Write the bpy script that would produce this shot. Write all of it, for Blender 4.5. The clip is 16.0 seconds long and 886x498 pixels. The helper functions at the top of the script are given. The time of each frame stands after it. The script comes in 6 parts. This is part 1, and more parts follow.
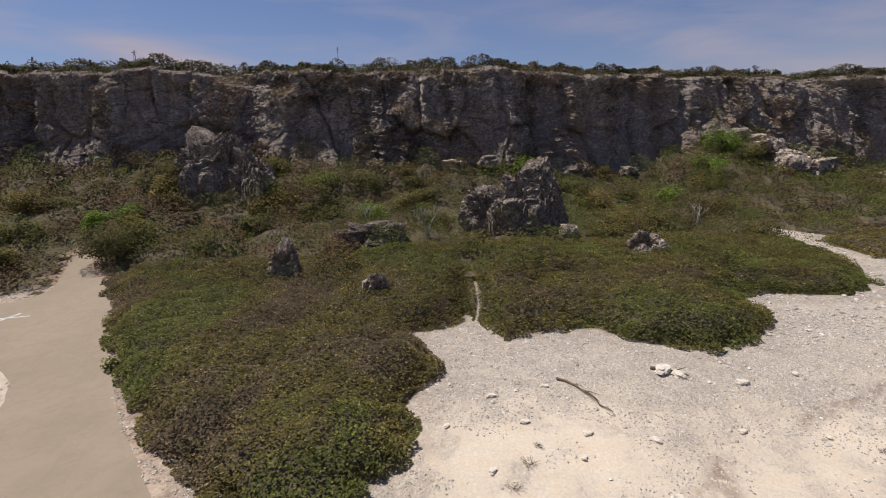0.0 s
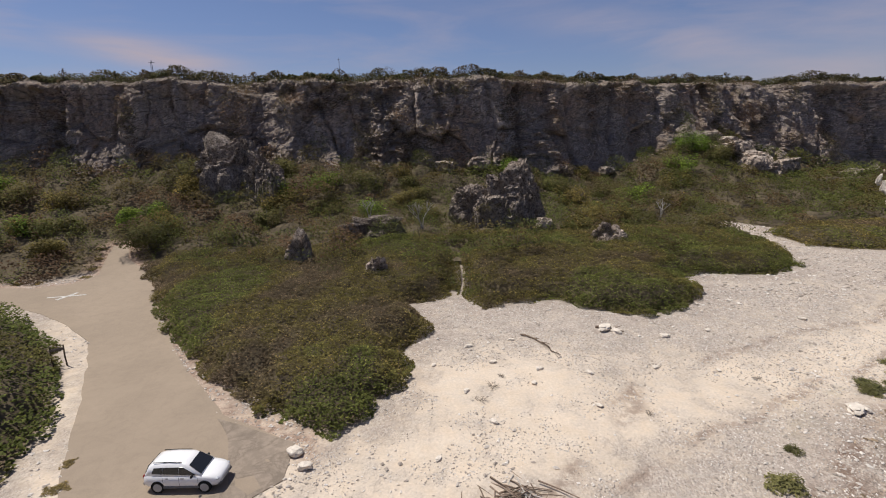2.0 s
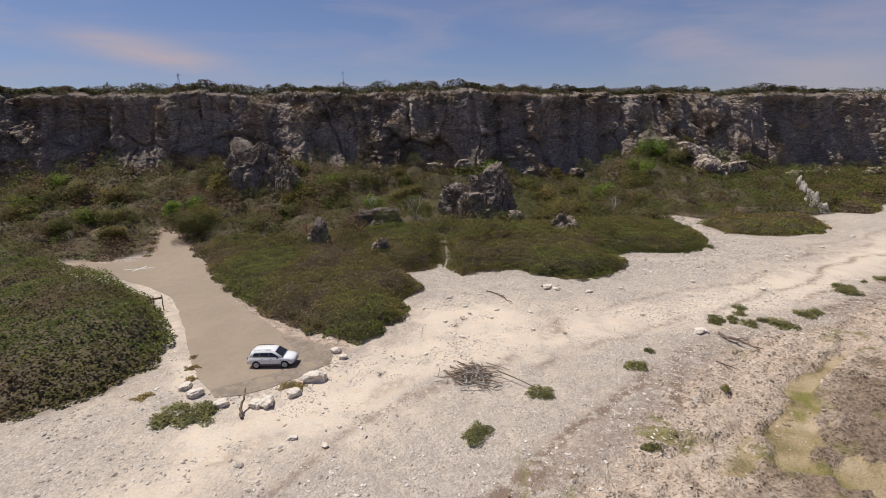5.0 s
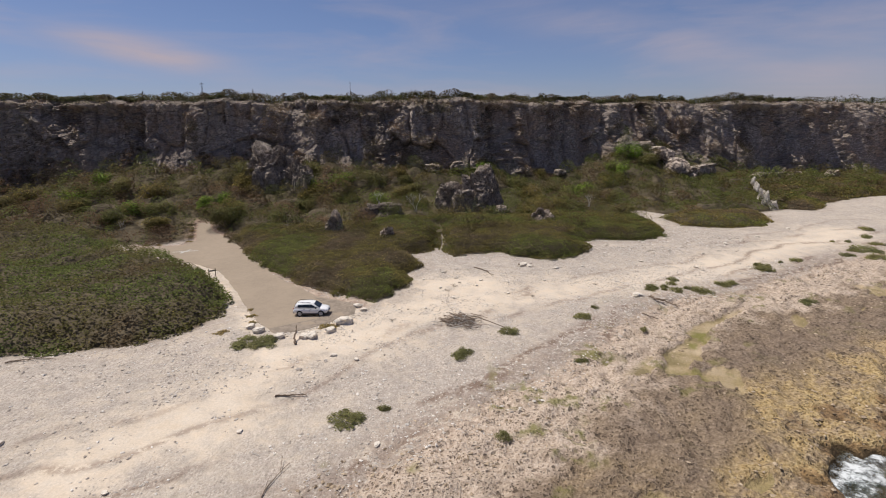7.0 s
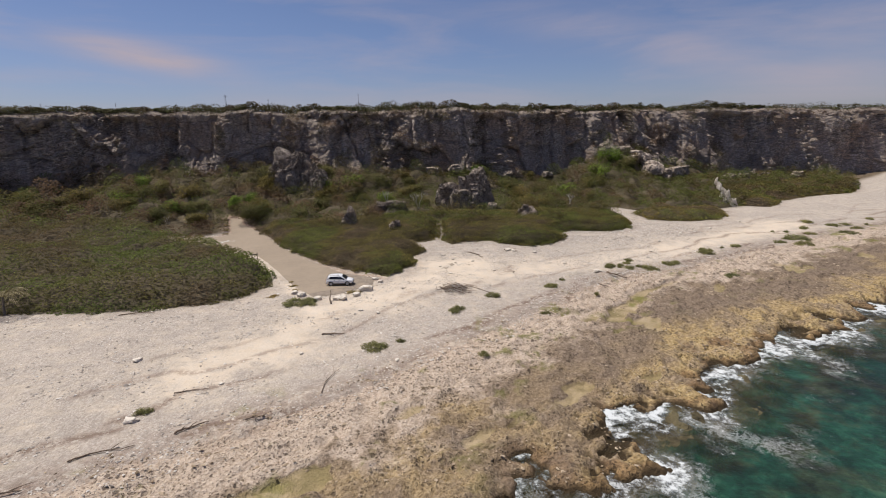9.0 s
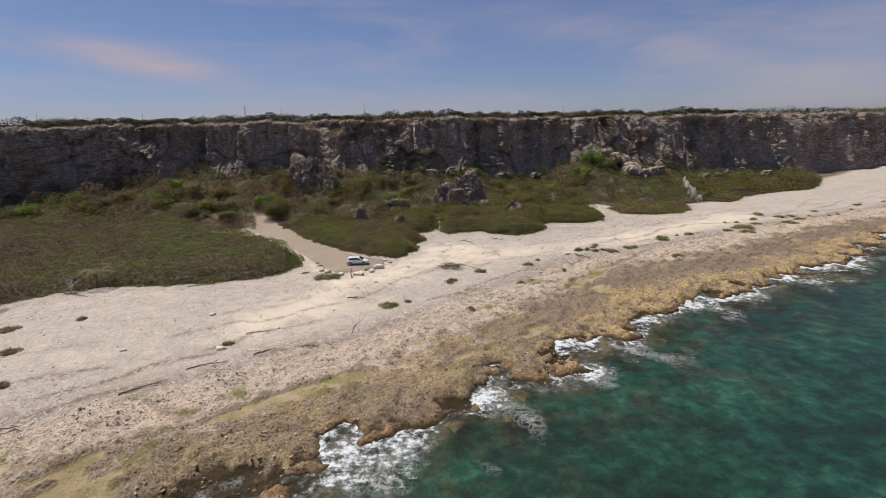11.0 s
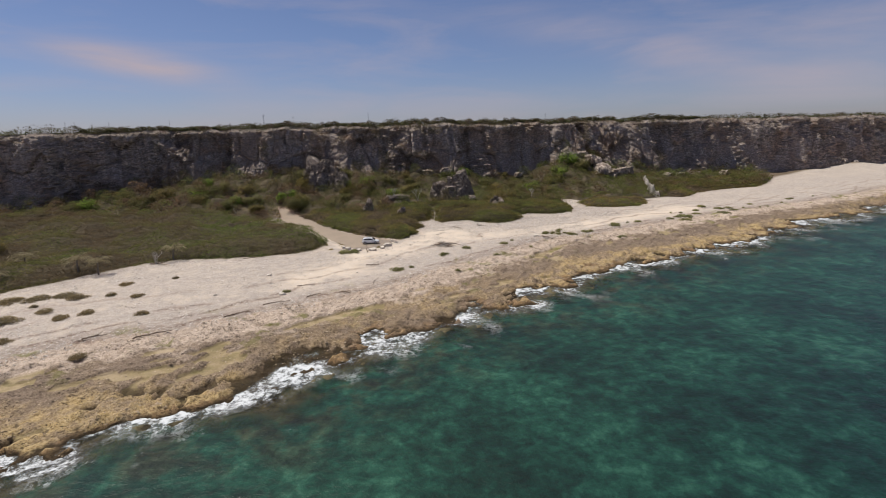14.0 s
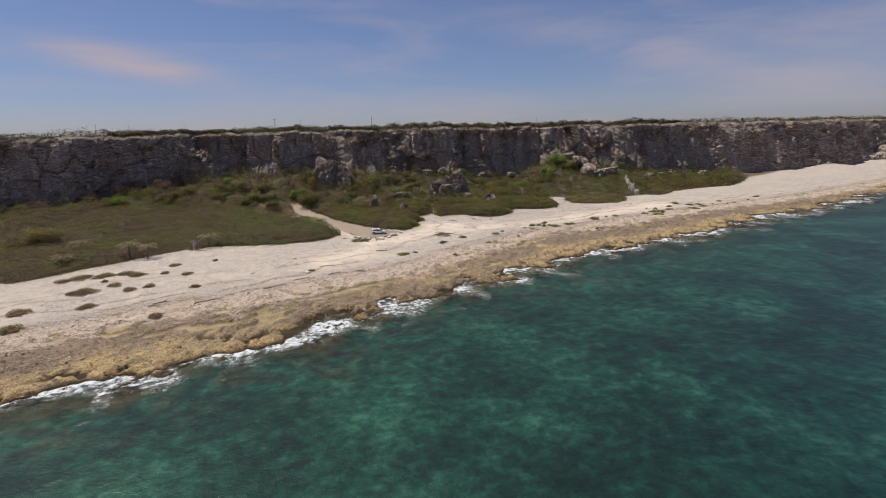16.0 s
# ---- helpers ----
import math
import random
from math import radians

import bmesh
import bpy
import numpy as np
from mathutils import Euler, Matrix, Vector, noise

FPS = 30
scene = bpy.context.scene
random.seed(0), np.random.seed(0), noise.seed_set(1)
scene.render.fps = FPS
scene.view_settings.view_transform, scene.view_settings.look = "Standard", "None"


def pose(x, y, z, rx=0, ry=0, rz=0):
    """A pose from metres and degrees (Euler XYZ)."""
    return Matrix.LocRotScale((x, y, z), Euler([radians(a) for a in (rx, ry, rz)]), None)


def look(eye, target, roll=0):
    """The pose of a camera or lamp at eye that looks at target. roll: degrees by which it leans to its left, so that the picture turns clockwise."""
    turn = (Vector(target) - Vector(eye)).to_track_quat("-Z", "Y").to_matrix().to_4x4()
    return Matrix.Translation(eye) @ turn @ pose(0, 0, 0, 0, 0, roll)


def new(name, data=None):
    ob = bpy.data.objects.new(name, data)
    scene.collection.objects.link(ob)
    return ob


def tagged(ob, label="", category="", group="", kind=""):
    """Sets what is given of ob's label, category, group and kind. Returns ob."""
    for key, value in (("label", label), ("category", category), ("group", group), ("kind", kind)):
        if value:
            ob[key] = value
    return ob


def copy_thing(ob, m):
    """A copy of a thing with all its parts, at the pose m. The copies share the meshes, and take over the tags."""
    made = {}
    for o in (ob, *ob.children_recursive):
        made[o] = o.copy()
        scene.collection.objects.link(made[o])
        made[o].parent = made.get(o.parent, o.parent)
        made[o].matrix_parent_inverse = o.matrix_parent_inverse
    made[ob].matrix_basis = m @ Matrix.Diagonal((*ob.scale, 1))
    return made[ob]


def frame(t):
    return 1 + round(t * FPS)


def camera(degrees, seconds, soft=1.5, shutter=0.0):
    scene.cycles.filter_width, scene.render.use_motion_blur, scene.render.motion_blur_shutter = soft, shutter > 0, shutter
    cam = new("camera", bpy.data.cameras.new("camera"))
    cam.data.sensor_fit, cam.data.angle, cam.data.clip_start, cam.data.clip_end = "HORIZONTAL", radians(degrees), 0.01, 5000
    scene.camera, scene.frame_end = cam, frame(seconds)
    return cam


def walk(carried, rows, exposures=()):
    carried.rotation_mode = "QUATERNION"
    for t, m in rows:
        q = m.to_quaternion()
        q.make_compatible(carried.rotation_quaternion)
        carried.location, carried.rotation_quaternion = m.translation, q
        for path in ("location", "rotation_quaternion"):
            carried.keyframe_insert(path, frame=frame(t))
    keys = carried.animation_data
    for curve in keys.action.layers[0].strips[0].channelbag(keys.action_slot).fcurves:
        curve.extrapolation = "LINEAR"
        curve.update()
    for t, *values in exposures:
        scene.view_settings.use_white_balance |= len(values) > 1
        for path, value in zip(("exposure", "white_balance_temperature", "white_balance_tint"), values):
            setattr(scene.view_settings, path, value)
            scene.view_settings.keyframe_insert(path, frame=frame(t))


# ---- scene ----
cam = camera(83.5, 16.0, soft=1.0)
PATH = [
    (0, (0.086, -0.094, 20.236), (0.071, 1.854, 19.779), -1.5),
    (0.5, (0.222, -2.723, 20.454), (0.207, -0.776, 20.0), -1.6),
    (1, (0.434, -5.183, 20.712), (0.423, -3.236, 20.256), -1.6),
    (1.5, (0.623, -7.594, 20.931), (0.618, -5.647, 20.474), -1.6),
    (2, (0.849, -9.983, 21.076), (0.848, -8.036, 20.618), -1.6),
    (2.5, (1.026, -12.575, 21.341), (1.029, -10.628, 20.881), -1.6),
    (3, (1.185, -15.288, 21.665), (1.193, -13.342, 21.203), -1.5),
    (3.5, (1.366, -18.112, 21.969), (1.379, -16.166, 21.506), -1.5),
    (4, (1.522, -21.164, 22.287), (1.538, -19.219, 21.823), -1.5),
    (6.5, (1.366, -39.066, 23.603), (1.405, -37.121, 23.14), -1.0),
    (7, (1.35, -43.305, 23.864), (1.389, -41.359, 23.404), -1.0),
    (7.5, (1.247, -47.53, 24.153), (1.287, -45.583, 23.695), -1.0),
    (8, (1.205, -51.884, 24.453), (1.245, -49.937, 24.0), -1.0),
    (8.5, (1.103, -56.226, 24.749), (1.144, -54.278, 24.297), -1.1),
    (9, (0.99, -60.626, 25.013), (1.032, -58.678, 24.564), -1.2),
    (11.5, (1.019, -83.827, 26.193), (1.063, -81.875, 25.757), -1.8),
    (12, (1.073, -88.31, 26.304), (1.12, -86.358, 25.871), -1.9),
    (12.5, (0.986, -92.821, 26.612), (1.037, -90.87, 26.178), -1.9),
    (13, (0.849, -97.471, 27.038), (0.905, -95.52, 26.601), -1.8),
    (13.5, (0.663, -101.964, 27.241), (0.722, -100.013, 26.806), -1.7),
    (14, (0.422, -106.456, 27.397), (0.484, -104.505, 26.962), -1.8),
    (14.5, (0.108, -110.912, 27.58), (0.174, -108.96, 27.146), -1.7),
    (15, (-0.213, -115.341, 27.775), (-0.144, -113.39, 27.343), -1.7),
    (15.5, (-0.574, -119.727, 27.905), (-0.501, -117.776, 27.473), -1.6),
    (16, (-0.984, -124.033, 28.09), (-0.907, -122.082, 27.658), -1.7),
]
walk(cam, [(t, look(eye, target, roll)) for t, eye, target, roll in PATH])

# ---- world, sun, exposure ----
SUN_EL, SUN_AZ = 66.0, 154.0          # elevation, and azimuth from +x (the sun stands inland, behind the bluff)
world = bpy.data.worlds.new("sky")
scene.world = world
world.use_nodes = True
wn = world.node_tree
wn.nodes.clear()


def wnode(kind, **kw):
    n = wn.nodes.new(kind)
    for k, v in kw.items():
        n.inputs[int(k[1:]) if k[0] == "i" and k[1:].isdigit() else k].default_value = v
    return n


sky = wn.nodes.new("ShaderNodeTexSky")
sky.sky_type = "NISHITA"
sky.sun_disc = False
sky.sun_elevation = radians(SUN_EL)
sky.sun_rotation = radians(90 - SUN_AZ)
sky.air_density, sky.dust_density, sky.ozone_density = 1.0, 0.6, 2.0
coord = wn.nodes.new("ShaderNodeTexCoord")
stretch = wn.nodes.new("ShaderNodeMapping")
stretch.inputs["Rotation"].default_value = (0, radians(-14), radians(8))
stretch.inputs["Scale"].default_value = (1.6, 1.6, 8.5)
stretch.inputs["Location"].default_value = (0.31, 0.12, 0.35)
wisp = wnode("ShaderNodeTexNoise", Scale=1.7, Detail=7.0, Roughness=0.55, Distortion=0.4)
wramp = wn.nodes.new("ShaderNodeValToRGB")
wramp.color_ramp.elements[0].position, wramp.color_ramp.elements[1].position = 0.43, 0.74
wramp.color_ramp.elements[0].color, wramp.color_ramp.elements[1].color = (0, 0, 0, 1), (0.75, 0.75, 0.75, 1)
tint = wn.nodes.new("ShaderNodeMixRGB")
tint.blend_type = "MULTIPLY"
tint.inputs[0].default_value = 1.0
tint.inputs[2].default_value = (0.585, 0.585, 0.735, 1)
cloud = wn.nodes.new("ShaderNodeMixRGB")
cloud.inputs[2].default_value = (4.6, 3.9, 4.3, 1)
back = wnode("ShaderNodeBackground", Strength=0.10)
wout = wn.nodes.new("ShaderNodeOutputWorld")
L = wn.links.new
L(coord.outputs["Generated"], stretch.inputs["Vector"])
L(stretch.outputs[0], wisp.inputs["Vector"])
L(wisp.outputs["Fac"], wramp.inputs["Fac"])
L(sky.outputs[0], tint.inputs[1])
low = wn.nodes.new("ShaderNodeMixRGB")
low.blend_type = "MULTIPLY"
low.inputs[2].default_value = (0.98, 0.985, 1.06, 1)
L(tint.outputs[0], low.inputs[1])
L(low.outputs[0], cloud.inputs[1])


def wmath(op, a, b=0.0):
    n = wn.nodes.new("ShaderNodeMath")
    n.operation = op
    for i, v in ((0, a), (1, b)):
        if isinstance(v, (int, float)):
            n.inputs[i].default_value = v
        else:
            L(v, n.inputs[i])
    return n.outputs[0]


way = wn.nodes.new("ShaderNodeSeparateXYZ")
L(coord.outputs["Generated"], way.inputs[0])
ahead = wmath("MAXIMUM", way.outputs[1], 0.05)
east, rise = wmath("DIVIDE", way.outputs[0], ahead), wmath("DIVIDE", way.outputs[2], ahead)


def streak(u0, v0, lean, long, thick, power):
    """A long thin cirrus veil, at an easting and a rise, seen inland."""
    du = wmath("SUBTRACT", east, u0)
    dv = wmath("SUBTRACT", wmath("SUBTRACT", rise, v0), wmath("MULTIPLY", du, lean))
    q = wmath("ADD", wmath("POWER", wmath("ABSOLUTE", wmath("DIVIDE", du, long)), 2.0), wmath("POWER", wmath("ABSOLUTE", wmath("DIVIDE", dv, thick)), 2.0))
    return wmath("MULTIPLY", wmath("POWER", 2.718, wmath("MULTIPLY", q, -1.0)), power)


L(wmath("SUBTRACT", 1.0, wmath("MINIMUM", wmath("MULTIPLY", wmath("MAXIMUM", way.outputs[2], 0.0), 4.0), 1.0)), low.inputs[0])
veils = wmath("ADD", streak(-0.53, 0.155, -0.19, 0.17, 0.030, 1.0), streak(0.42, 0.165, -0.20, 0.42, 0.040, 0.62))
veils = wmath("ADD", veils, wmath("ADD", streak(0.9, 0.12, 0.12, 0.3, 0.05, 0.42), streak(-0.1, 0.06, 0.0, 0.9, 0.035, 0.32)))
torn = wnode("ShaderNodeMapRange")
torn.inputs["From Min"].default_value, torn.inputs["From Max"].default_value = 0.30, 0.62
L(wisp.outputs["Fac"], torn.inputs["Value"])
veils = wmath("MINIMUM", wmath("MULTIPLY", veils, torn.outputs[0]), 1.0)
inland = wmath("GREATER_THAN", way.outputs[1], 0.05)
L(wmath("MAXIMUM", wmath("MULTIPLY", wramp.outputs["Color"], 0.6), wmath("MULTIPLY", veils, inland)), cloud.inputs[0])
L(cloud.outputs[0], back.inputs["Color"])
L(back.outputs[0], wout.inputs["Surface"])

sun_data = bpy.data.lights.new("sun", "SUN")
sun_data.energy, sun_data.angle, sun_data.color = 4.9, radians(0.5), (1.0, 0.955, 0.89)
sun = new("sun", sun_data)
sun_way = Vector((math.cos(radians(SUN_AZ)) * math.cos(radians(SUN_EL)), math.sin(radians(SUN_AZ)) * math.cos(radians(SUN_EL)), math.sin(radians(SUN_EL))))
sun.matrix_world = look(sun_way * 300, (0, 0, 0))
scene.view_settings.exposure = 0.0


# ---- noise on arrays ----
def lattice(ix, iy, seed):
    h = (ix.astype(np.int64) * 374761393 + iy.astype(np.int64) * 668265263 + seed * 2147483647) & 0xFFFFFFFF
    h = ((h ^ (h >> 13)) * 1274126177) & 0xFFFFFFFF
    h = (h ^ (h >> 16)) & 0xFFFFFFFF
    return h / 4294967295.0


def vnoise(x, y, seed=0):
    x, y = np.asarray(x, float), np.asarray(y, float)
    ix, iy = np.floor(x), np.floor(y)
    fx, fy = x - ix, y - iy
    fx, fy = fx * fx * (3 - 2 * fx), fy * fy * (3 - 2 * fy)
    ix, iy = ix.astype(np.int64), iy.astype(np.int64)
    a, b = lattice(ix, iy, seed), lattice(ix + 1, iy, seed)
    c, d = lattice(ix, iy + 1, seed), lattice(ix + 1, iy + 1, seed)
    return (a * (1 - fx) + b * fx) * (1 - fy) + (c * (1 - fx) + d * fx) * fy


def fbm(x, y, octaves=4, seed=0, gain=0.5):
    total, amp, norm = 0.0, 1.0, 0.0
    for k in range(octaves):
        total = total + amp * vnoise(x * 2.03 ** k + 17.3 * k, y * 2.03 ** k - 9.1 * k, seed + k)
        norm += amp
        amp *= gain
    return total / norm


def ridged(x, y, octaves=4, seed=0):
    total, amp, norm = 0.0, 1.0, 0.0
    for k in range(octaves):
        total = total + amp * (1 - np.abs(2 * vnoise(x * 2.1 ** k + 5.7 * k, y * 2.1 ** k + 3.3 * k, seed + k) - 1))
        norm += amp
        amp *= 0.5
    return total / norm


def worley(x, y, cell, seed):
    """Distance to the nearest jittered cell point, in cells, and that cell's random number."""
    gx, gy = np.floor(x / cell).astype(np.int64), np.floor(y / cell).astype(np.int64)
    best, ident = np.full(np.shape(x), 9.0), np.zeros(np.shape(x))
    for i in (-1, 0, 1):
        for j in (-1, 0, 1):
            cx, cy = gx + i, gy + j
            px, py = cx + lattice(cx, cy, seed), cy + lattice(cx, cy, seed + 1)
            d = np.hypot(x / cell - px, y / cell - py)
            near = d < best
            best, ident = np.where(near, d, best), np.where(near, lattice(cx, cy, seed + 2), ident)
    return best, ident


def facets(x, z, wide, high, depth, tip, seed):
    """Broken rock faces: each jittered cell stands out and tilts by its own amount. The relief, and 0 in the cracks between cells."""
    u, v = x / wide, z / high
    gu, gv = np.floor(u).astype(np.int64), np.floor(v).astype(np.int64)
    first, second = np.full(np.shape(u), 9.0), np.full(np.shape(u), 9.0)
    relief = np.zeros(np.shape(u))
    for i in (-1, 0, 1):
        for j in (-1, 0, 1):
            cu, cv = gu + i, gv + j
            du, dv = u - cu - 0.1 - 0.8 * lattice(cu, cv, seed), v - cv - 0.1 - 0.8 * lattice(cu, cv, seed + 1)
            d = np.hypot(du, dv)
            own = depth * (lattice(cu, cv, seed + 2) - 0.5) + tip * ((lattice(cu, cv, seed + 3) - 0.5) * 2 * du + (lattice(cu, cv, seed + 4) - 0.6) * 2 * dv * min(1.0, 2.2 / high))
            near = d < first
            second = np.where(near, first, np.minimum(second, d))
            relief, first = np.where(near, own, relief), np.where(near, d, first)
    return relief, smooth(0.0, 0.14, second - first)


def smooth(a, b, x):
    t = np.clip((x - a) / (b - a), 0, 1)
    return t * t * (3 - 2 * t)


def inside(poly, x, y):
    """Signed distance to a closed outline, positive inside."""
    x, y = np.asarray(x, float), np.asarray(y, float)
    best = np.full(x.shape, 1e9)
    odd = np.zeros(x.shape, bool)
    for (x0, y0), (x1, y1) in zip(poly, poly[1:] + poly[:1]):
        dx, dy = x1 - x0, y1 - y0
        t = np.clip(((x - x0) * dx + (y - y0) * dy) / (dx * dx + dy * dy + 1e-9), 0, 1)
        best = np.minimum(best, (x - x0 - t * dx) ** 2 + (y - y0 - t * dy) ** 2)
        if dy:
            odd ^= ((y0 > y) != (y1 > y)) & (x < x0 + (y - y0) * dx / dy)
    return np.where(odd, 1, -1) * np.sqrt(best)


def from_line(line, x, y):
    """Distance to an open line of points."""
    best = np.full(np.shape(x), 1e9)
    for (x0, y0), (x1, y1) in zip(line, line[1:]):
        dx, dy = x1 - x0, y1 - y0
        t = np.clip(((x - x0) * dx + (y - y0) * dy) / (dx * dx + dy * dy), 0, 1)
        best = np.minimum(best, np.hypot(x - x0 - t * dx, y - y0 - t * dy))
    return best


# ---- the plan ----
ES, ED, ORG = np.array((0.825, 0.565)), np.array((-0.565, 0.825)), np.array((-9.0, -45.0))   # along and across the shore
SHORE = [(-48.1, -70.6), (-43.1, -67.3), (-38.2, -63.2), (-33.7, -59.3), (-28.5, -57.2), (-20.9, -53.9), (-17.7, -50.2), (-13.1, -45.7), (-9.9, -41.2),
         (-1.0, -35.2), (3.5, -31.0), (6.4, -27.5), (15.1, -24.9), (16.4, -20.6), (25.6, -19.4), (29.3, -14.6), (34.2, -10.0), (41.2, -6.7),
         (52.0, -2.2), (64.0, 4.5), (78.0, 11.5), (95.2, 22.6), (125.1, 38.9), (146.5, 50.3), (171.3, 64.5), (208.0, 90.0), (300.0, 140.0)]
SAND_EDGE = [(-56.0, -46.0), (-43.6, -37.4), (-37.6, -36.4), (-24.8, -28.9), (-17.5, -23.6), (-7.5, -18.0), (-1.0, -12.0), (6.5, -4.4), (14.2, 2.2), (20.0, 8.0),
             (26.0, 14.0), (32.0, 18.5), (44.0, 22.5), (56.0, 28.5), (72.0, 37.5), (90.0, 47.0), (140.8, 69.5), (165.6, 81.5), (300.0, 160.0)]
TRACK = [(90.0, 58.0), (60.7, 41.3), (31.0, 25.1), (18.9, 23.2), (7.4, 19.1), (-2.2, 13.9), (-7.1, 7.1), (-14.5, 3.0), (-17.0, -6.0), (-24.0, -13.0)]
CLIFF_X = [-900, -400, -220, -160, -128, -108, -90, -73, -45.6, -8, 20, 40, 53, 78, 96, 118, 141, 179, 234, 290, 350, 600, 1200]
CLIFF_Y = [-330, -60, 33, 60, 74, 84, 90.5, 92, 97, 105.6, 111, 123, 127, 134, 139.6, 146.7, 154, 166, 190, 210, 232, 330, 560]
TALUS_X = [-900, -160, -140, -124, -105, -75, -30, 0, 28, 43, 58, 67, 80, 96, 118, 131, 160, 200, 239, 262, 290, 330, 400, 1200]
TALUS_Z = [3, 3.2, 5.5, 8, 11, 15.5, 15.5, 14.5, 12.5, 11, 15, 21, 18, 12, 7.2, 5.8, 6.5, 4.4, 5, 9, 4.5, 12, 6, 5]
ROAD = [(-16.5, 8.5), (-19.5, 11.8), (-22.7, 17.0), (-26.0, 23.0), (-29.9, 29.4), (-33.0, 33.8), (-38.3, 38.2), (-43.2, 41.4), (-50.0, 44.6), (-56.0, 45.8),
        (-56.0, 50.6), (-51.2, 50.2), (-47.4, 51.6), (-46.0, 54.9), (-48.3, 60.5), (-49.6, 64.4), (-47.2, 64.6),
        (-45.2, 60.6), (-39.7, 55.6), (-35.6, 52.1), (-31.0, 42.2), (-27.1, 36.5), (-21.6, 28.9), (-17.0, 23.6), (-14.6, 20.6), (-8.6, 17.2), (-8.4, 14.0),
        (-10.6, 11.4), (-12.6, 9.8), (-14.6, 8.7)]
APRON = [(-14.8, 20.2), (-8.6, 17.2), (-8.4, 14.0), (-10.6, 11.4), (-12.6, 9.8), (-14.6, 8.7), (-16.5, 8.5), (-17.4, 9.6), (-11.2, 13.2), (-12.8, 17.6)]
GRAPE_EAST = [(-41.3, 57.2), (-30.9, 42.1), (-26.1, 34.6), (-21.3, 29.2), (-17.1, 25.0), (-12.6, 21.2), (-8.8, 18.6), (-6.8, 17.5), (-4.6, 19.0), (-3.9, 21.8),
              (-2.4, 23.4), (-2.1, 26.2), (-2.7, 30.0), (-0.6, 33.1), (-1.4, 37.0), (-3.0, 40.5), (0.6, 42.2), (2.0, 43.6), (3.2, 42.6), (4.8, 39.1), (9.7, 40.5), (13.2, 40.4),
              (16.1, 37.8), (21.1, 36.6), (24.8, 37.6), (28.8, 40.7), (30.0, 44.2), (29.3, 46.2), (32.7, 49.0), (37.0, 48.0), (41.9, 48.4), (47.3, 52.4), (49.9, 57.9),
              (51.0, 64.0), (49.0, 70.0), (38, 74), (16, 66), (-2, 66), (-18, 60), (-32, 62)]
GRAPE_WEST = [(-130, -18), (-95, -26), (-82.6, -25.5), (-75.8, -17.5), (-70.5, -11.5), (-66.0, -4.8), (-60.0, 1.4), (-54.4, 3.6), (-45.0, 3.0), (-36.5, 4.0), (-29.4, 5.8),
              (-25.4, 9.6), (-24.2, 15.0), (-26.0, 20.5), (-30.5, 27.6), (-36.0, 33.8), (-42.0, 38.6), (-50.0, 42.6), (-55.0, 44.6), (-58.0, 50.0), (-88.0, 52.0), (-120, 52), (-150, 40)]
GRAPE_COVE = [(56.0, 73), (56.5, 63.5), (59.8, 61.2), (65.4, 59.6), (73.5, 62.0), (79.5, 67.2), (82.8, 74.5), (80.5, 79.5), (70, 80), (62, 78)]
GRAPE_FAR = [(92.4, 84.0), (98.8, 80.0), (104, 83), (110.9, 92.0), (126.7, 99.4), (138.0, 104), (146.0, 106.5), (157.0, 117), (168, 134), (160.0, 142), (140, 136), (118, 128), (98, 112), (92, 98)]


FRONT_X = [-400, -150, -90, -52, -46, -32, 0, 30, 49, 52, 57, 61, 82, 91, 97, 110, 130, 148, 162, 175, 215, 245, 262, 300, 420]
FRONT_Y = [-60, 30, 46, 52, 56, 52, 44, 50, 60, 84, 84, 76, 78, 82, 86, 94, 103, 108, 122, 138, 170, 188, 186, 214, 262]


def along(x, y):
    return (x - ORG[0]) * ES[0] + (y - ORG[1]) * ES[1], (x - ORG[0]) * ED[0] + (y - ORG[1]) * ED[1]


def plan(s, d):
    return ORG[0] + s * ES[0] + d * ED[0], ORG[1] + s * ES[1] + d * ED[1]


SH = sorted(along(x, y) for x, y in SHORE)
SE = sorted(along(x, y) for x, y in SAND_EDGE)


def off_shore(x, y):
    """Metres inland of the water's edge."""
    s, d = along(x, y)
    o = d - np.interp(s, [a for a, _ in SH], [b for _, b in SH])
    x, y = np.asarray(x, float), np.asarray(y, float)
    ragged = 15.0 * (fbm(x / 9.0, y / 9.0, 3, 501) - 0.5) + 8.0 * (fbm(x / 2.6, y / 2.6, 3, 505) - 0.5)
    return o + ragged * np.clip(1 - np.abs(o) / 16, 0, 1)


def reef_width(x, y):
    s, _ = along(x, y)
    return np.interp(s, [a for a, _ in SE], [b for _, b in SE]) - np.interp(s, [a for a, _ in SH], [b for _, b in SH])


def rock_pans(x, y):
    """Flat shallow pans in the ironshore, long with the shore."""
    s, d = along(x, y)
    return smooth(0.685, 0.70, fbm(s / 7 + 4, d / 3.2, 3, 39))


def cliff_y(x):
    return np.interp(x, CLIFF_X, CLIFF_Y)


RAMP_X, RAMP_Z = [-80, -25, -12, -1, 0.8, 4, 15, 26, 34, 45, 60, 85, 100, 115, 140, 400], [-9, -4.5, -1.8, -0.45, 0.25, 0.74, 0.98, 1.25, 1.8, 2.6, 2.65, 2.8, 3.2, 4.2, 5, 6]


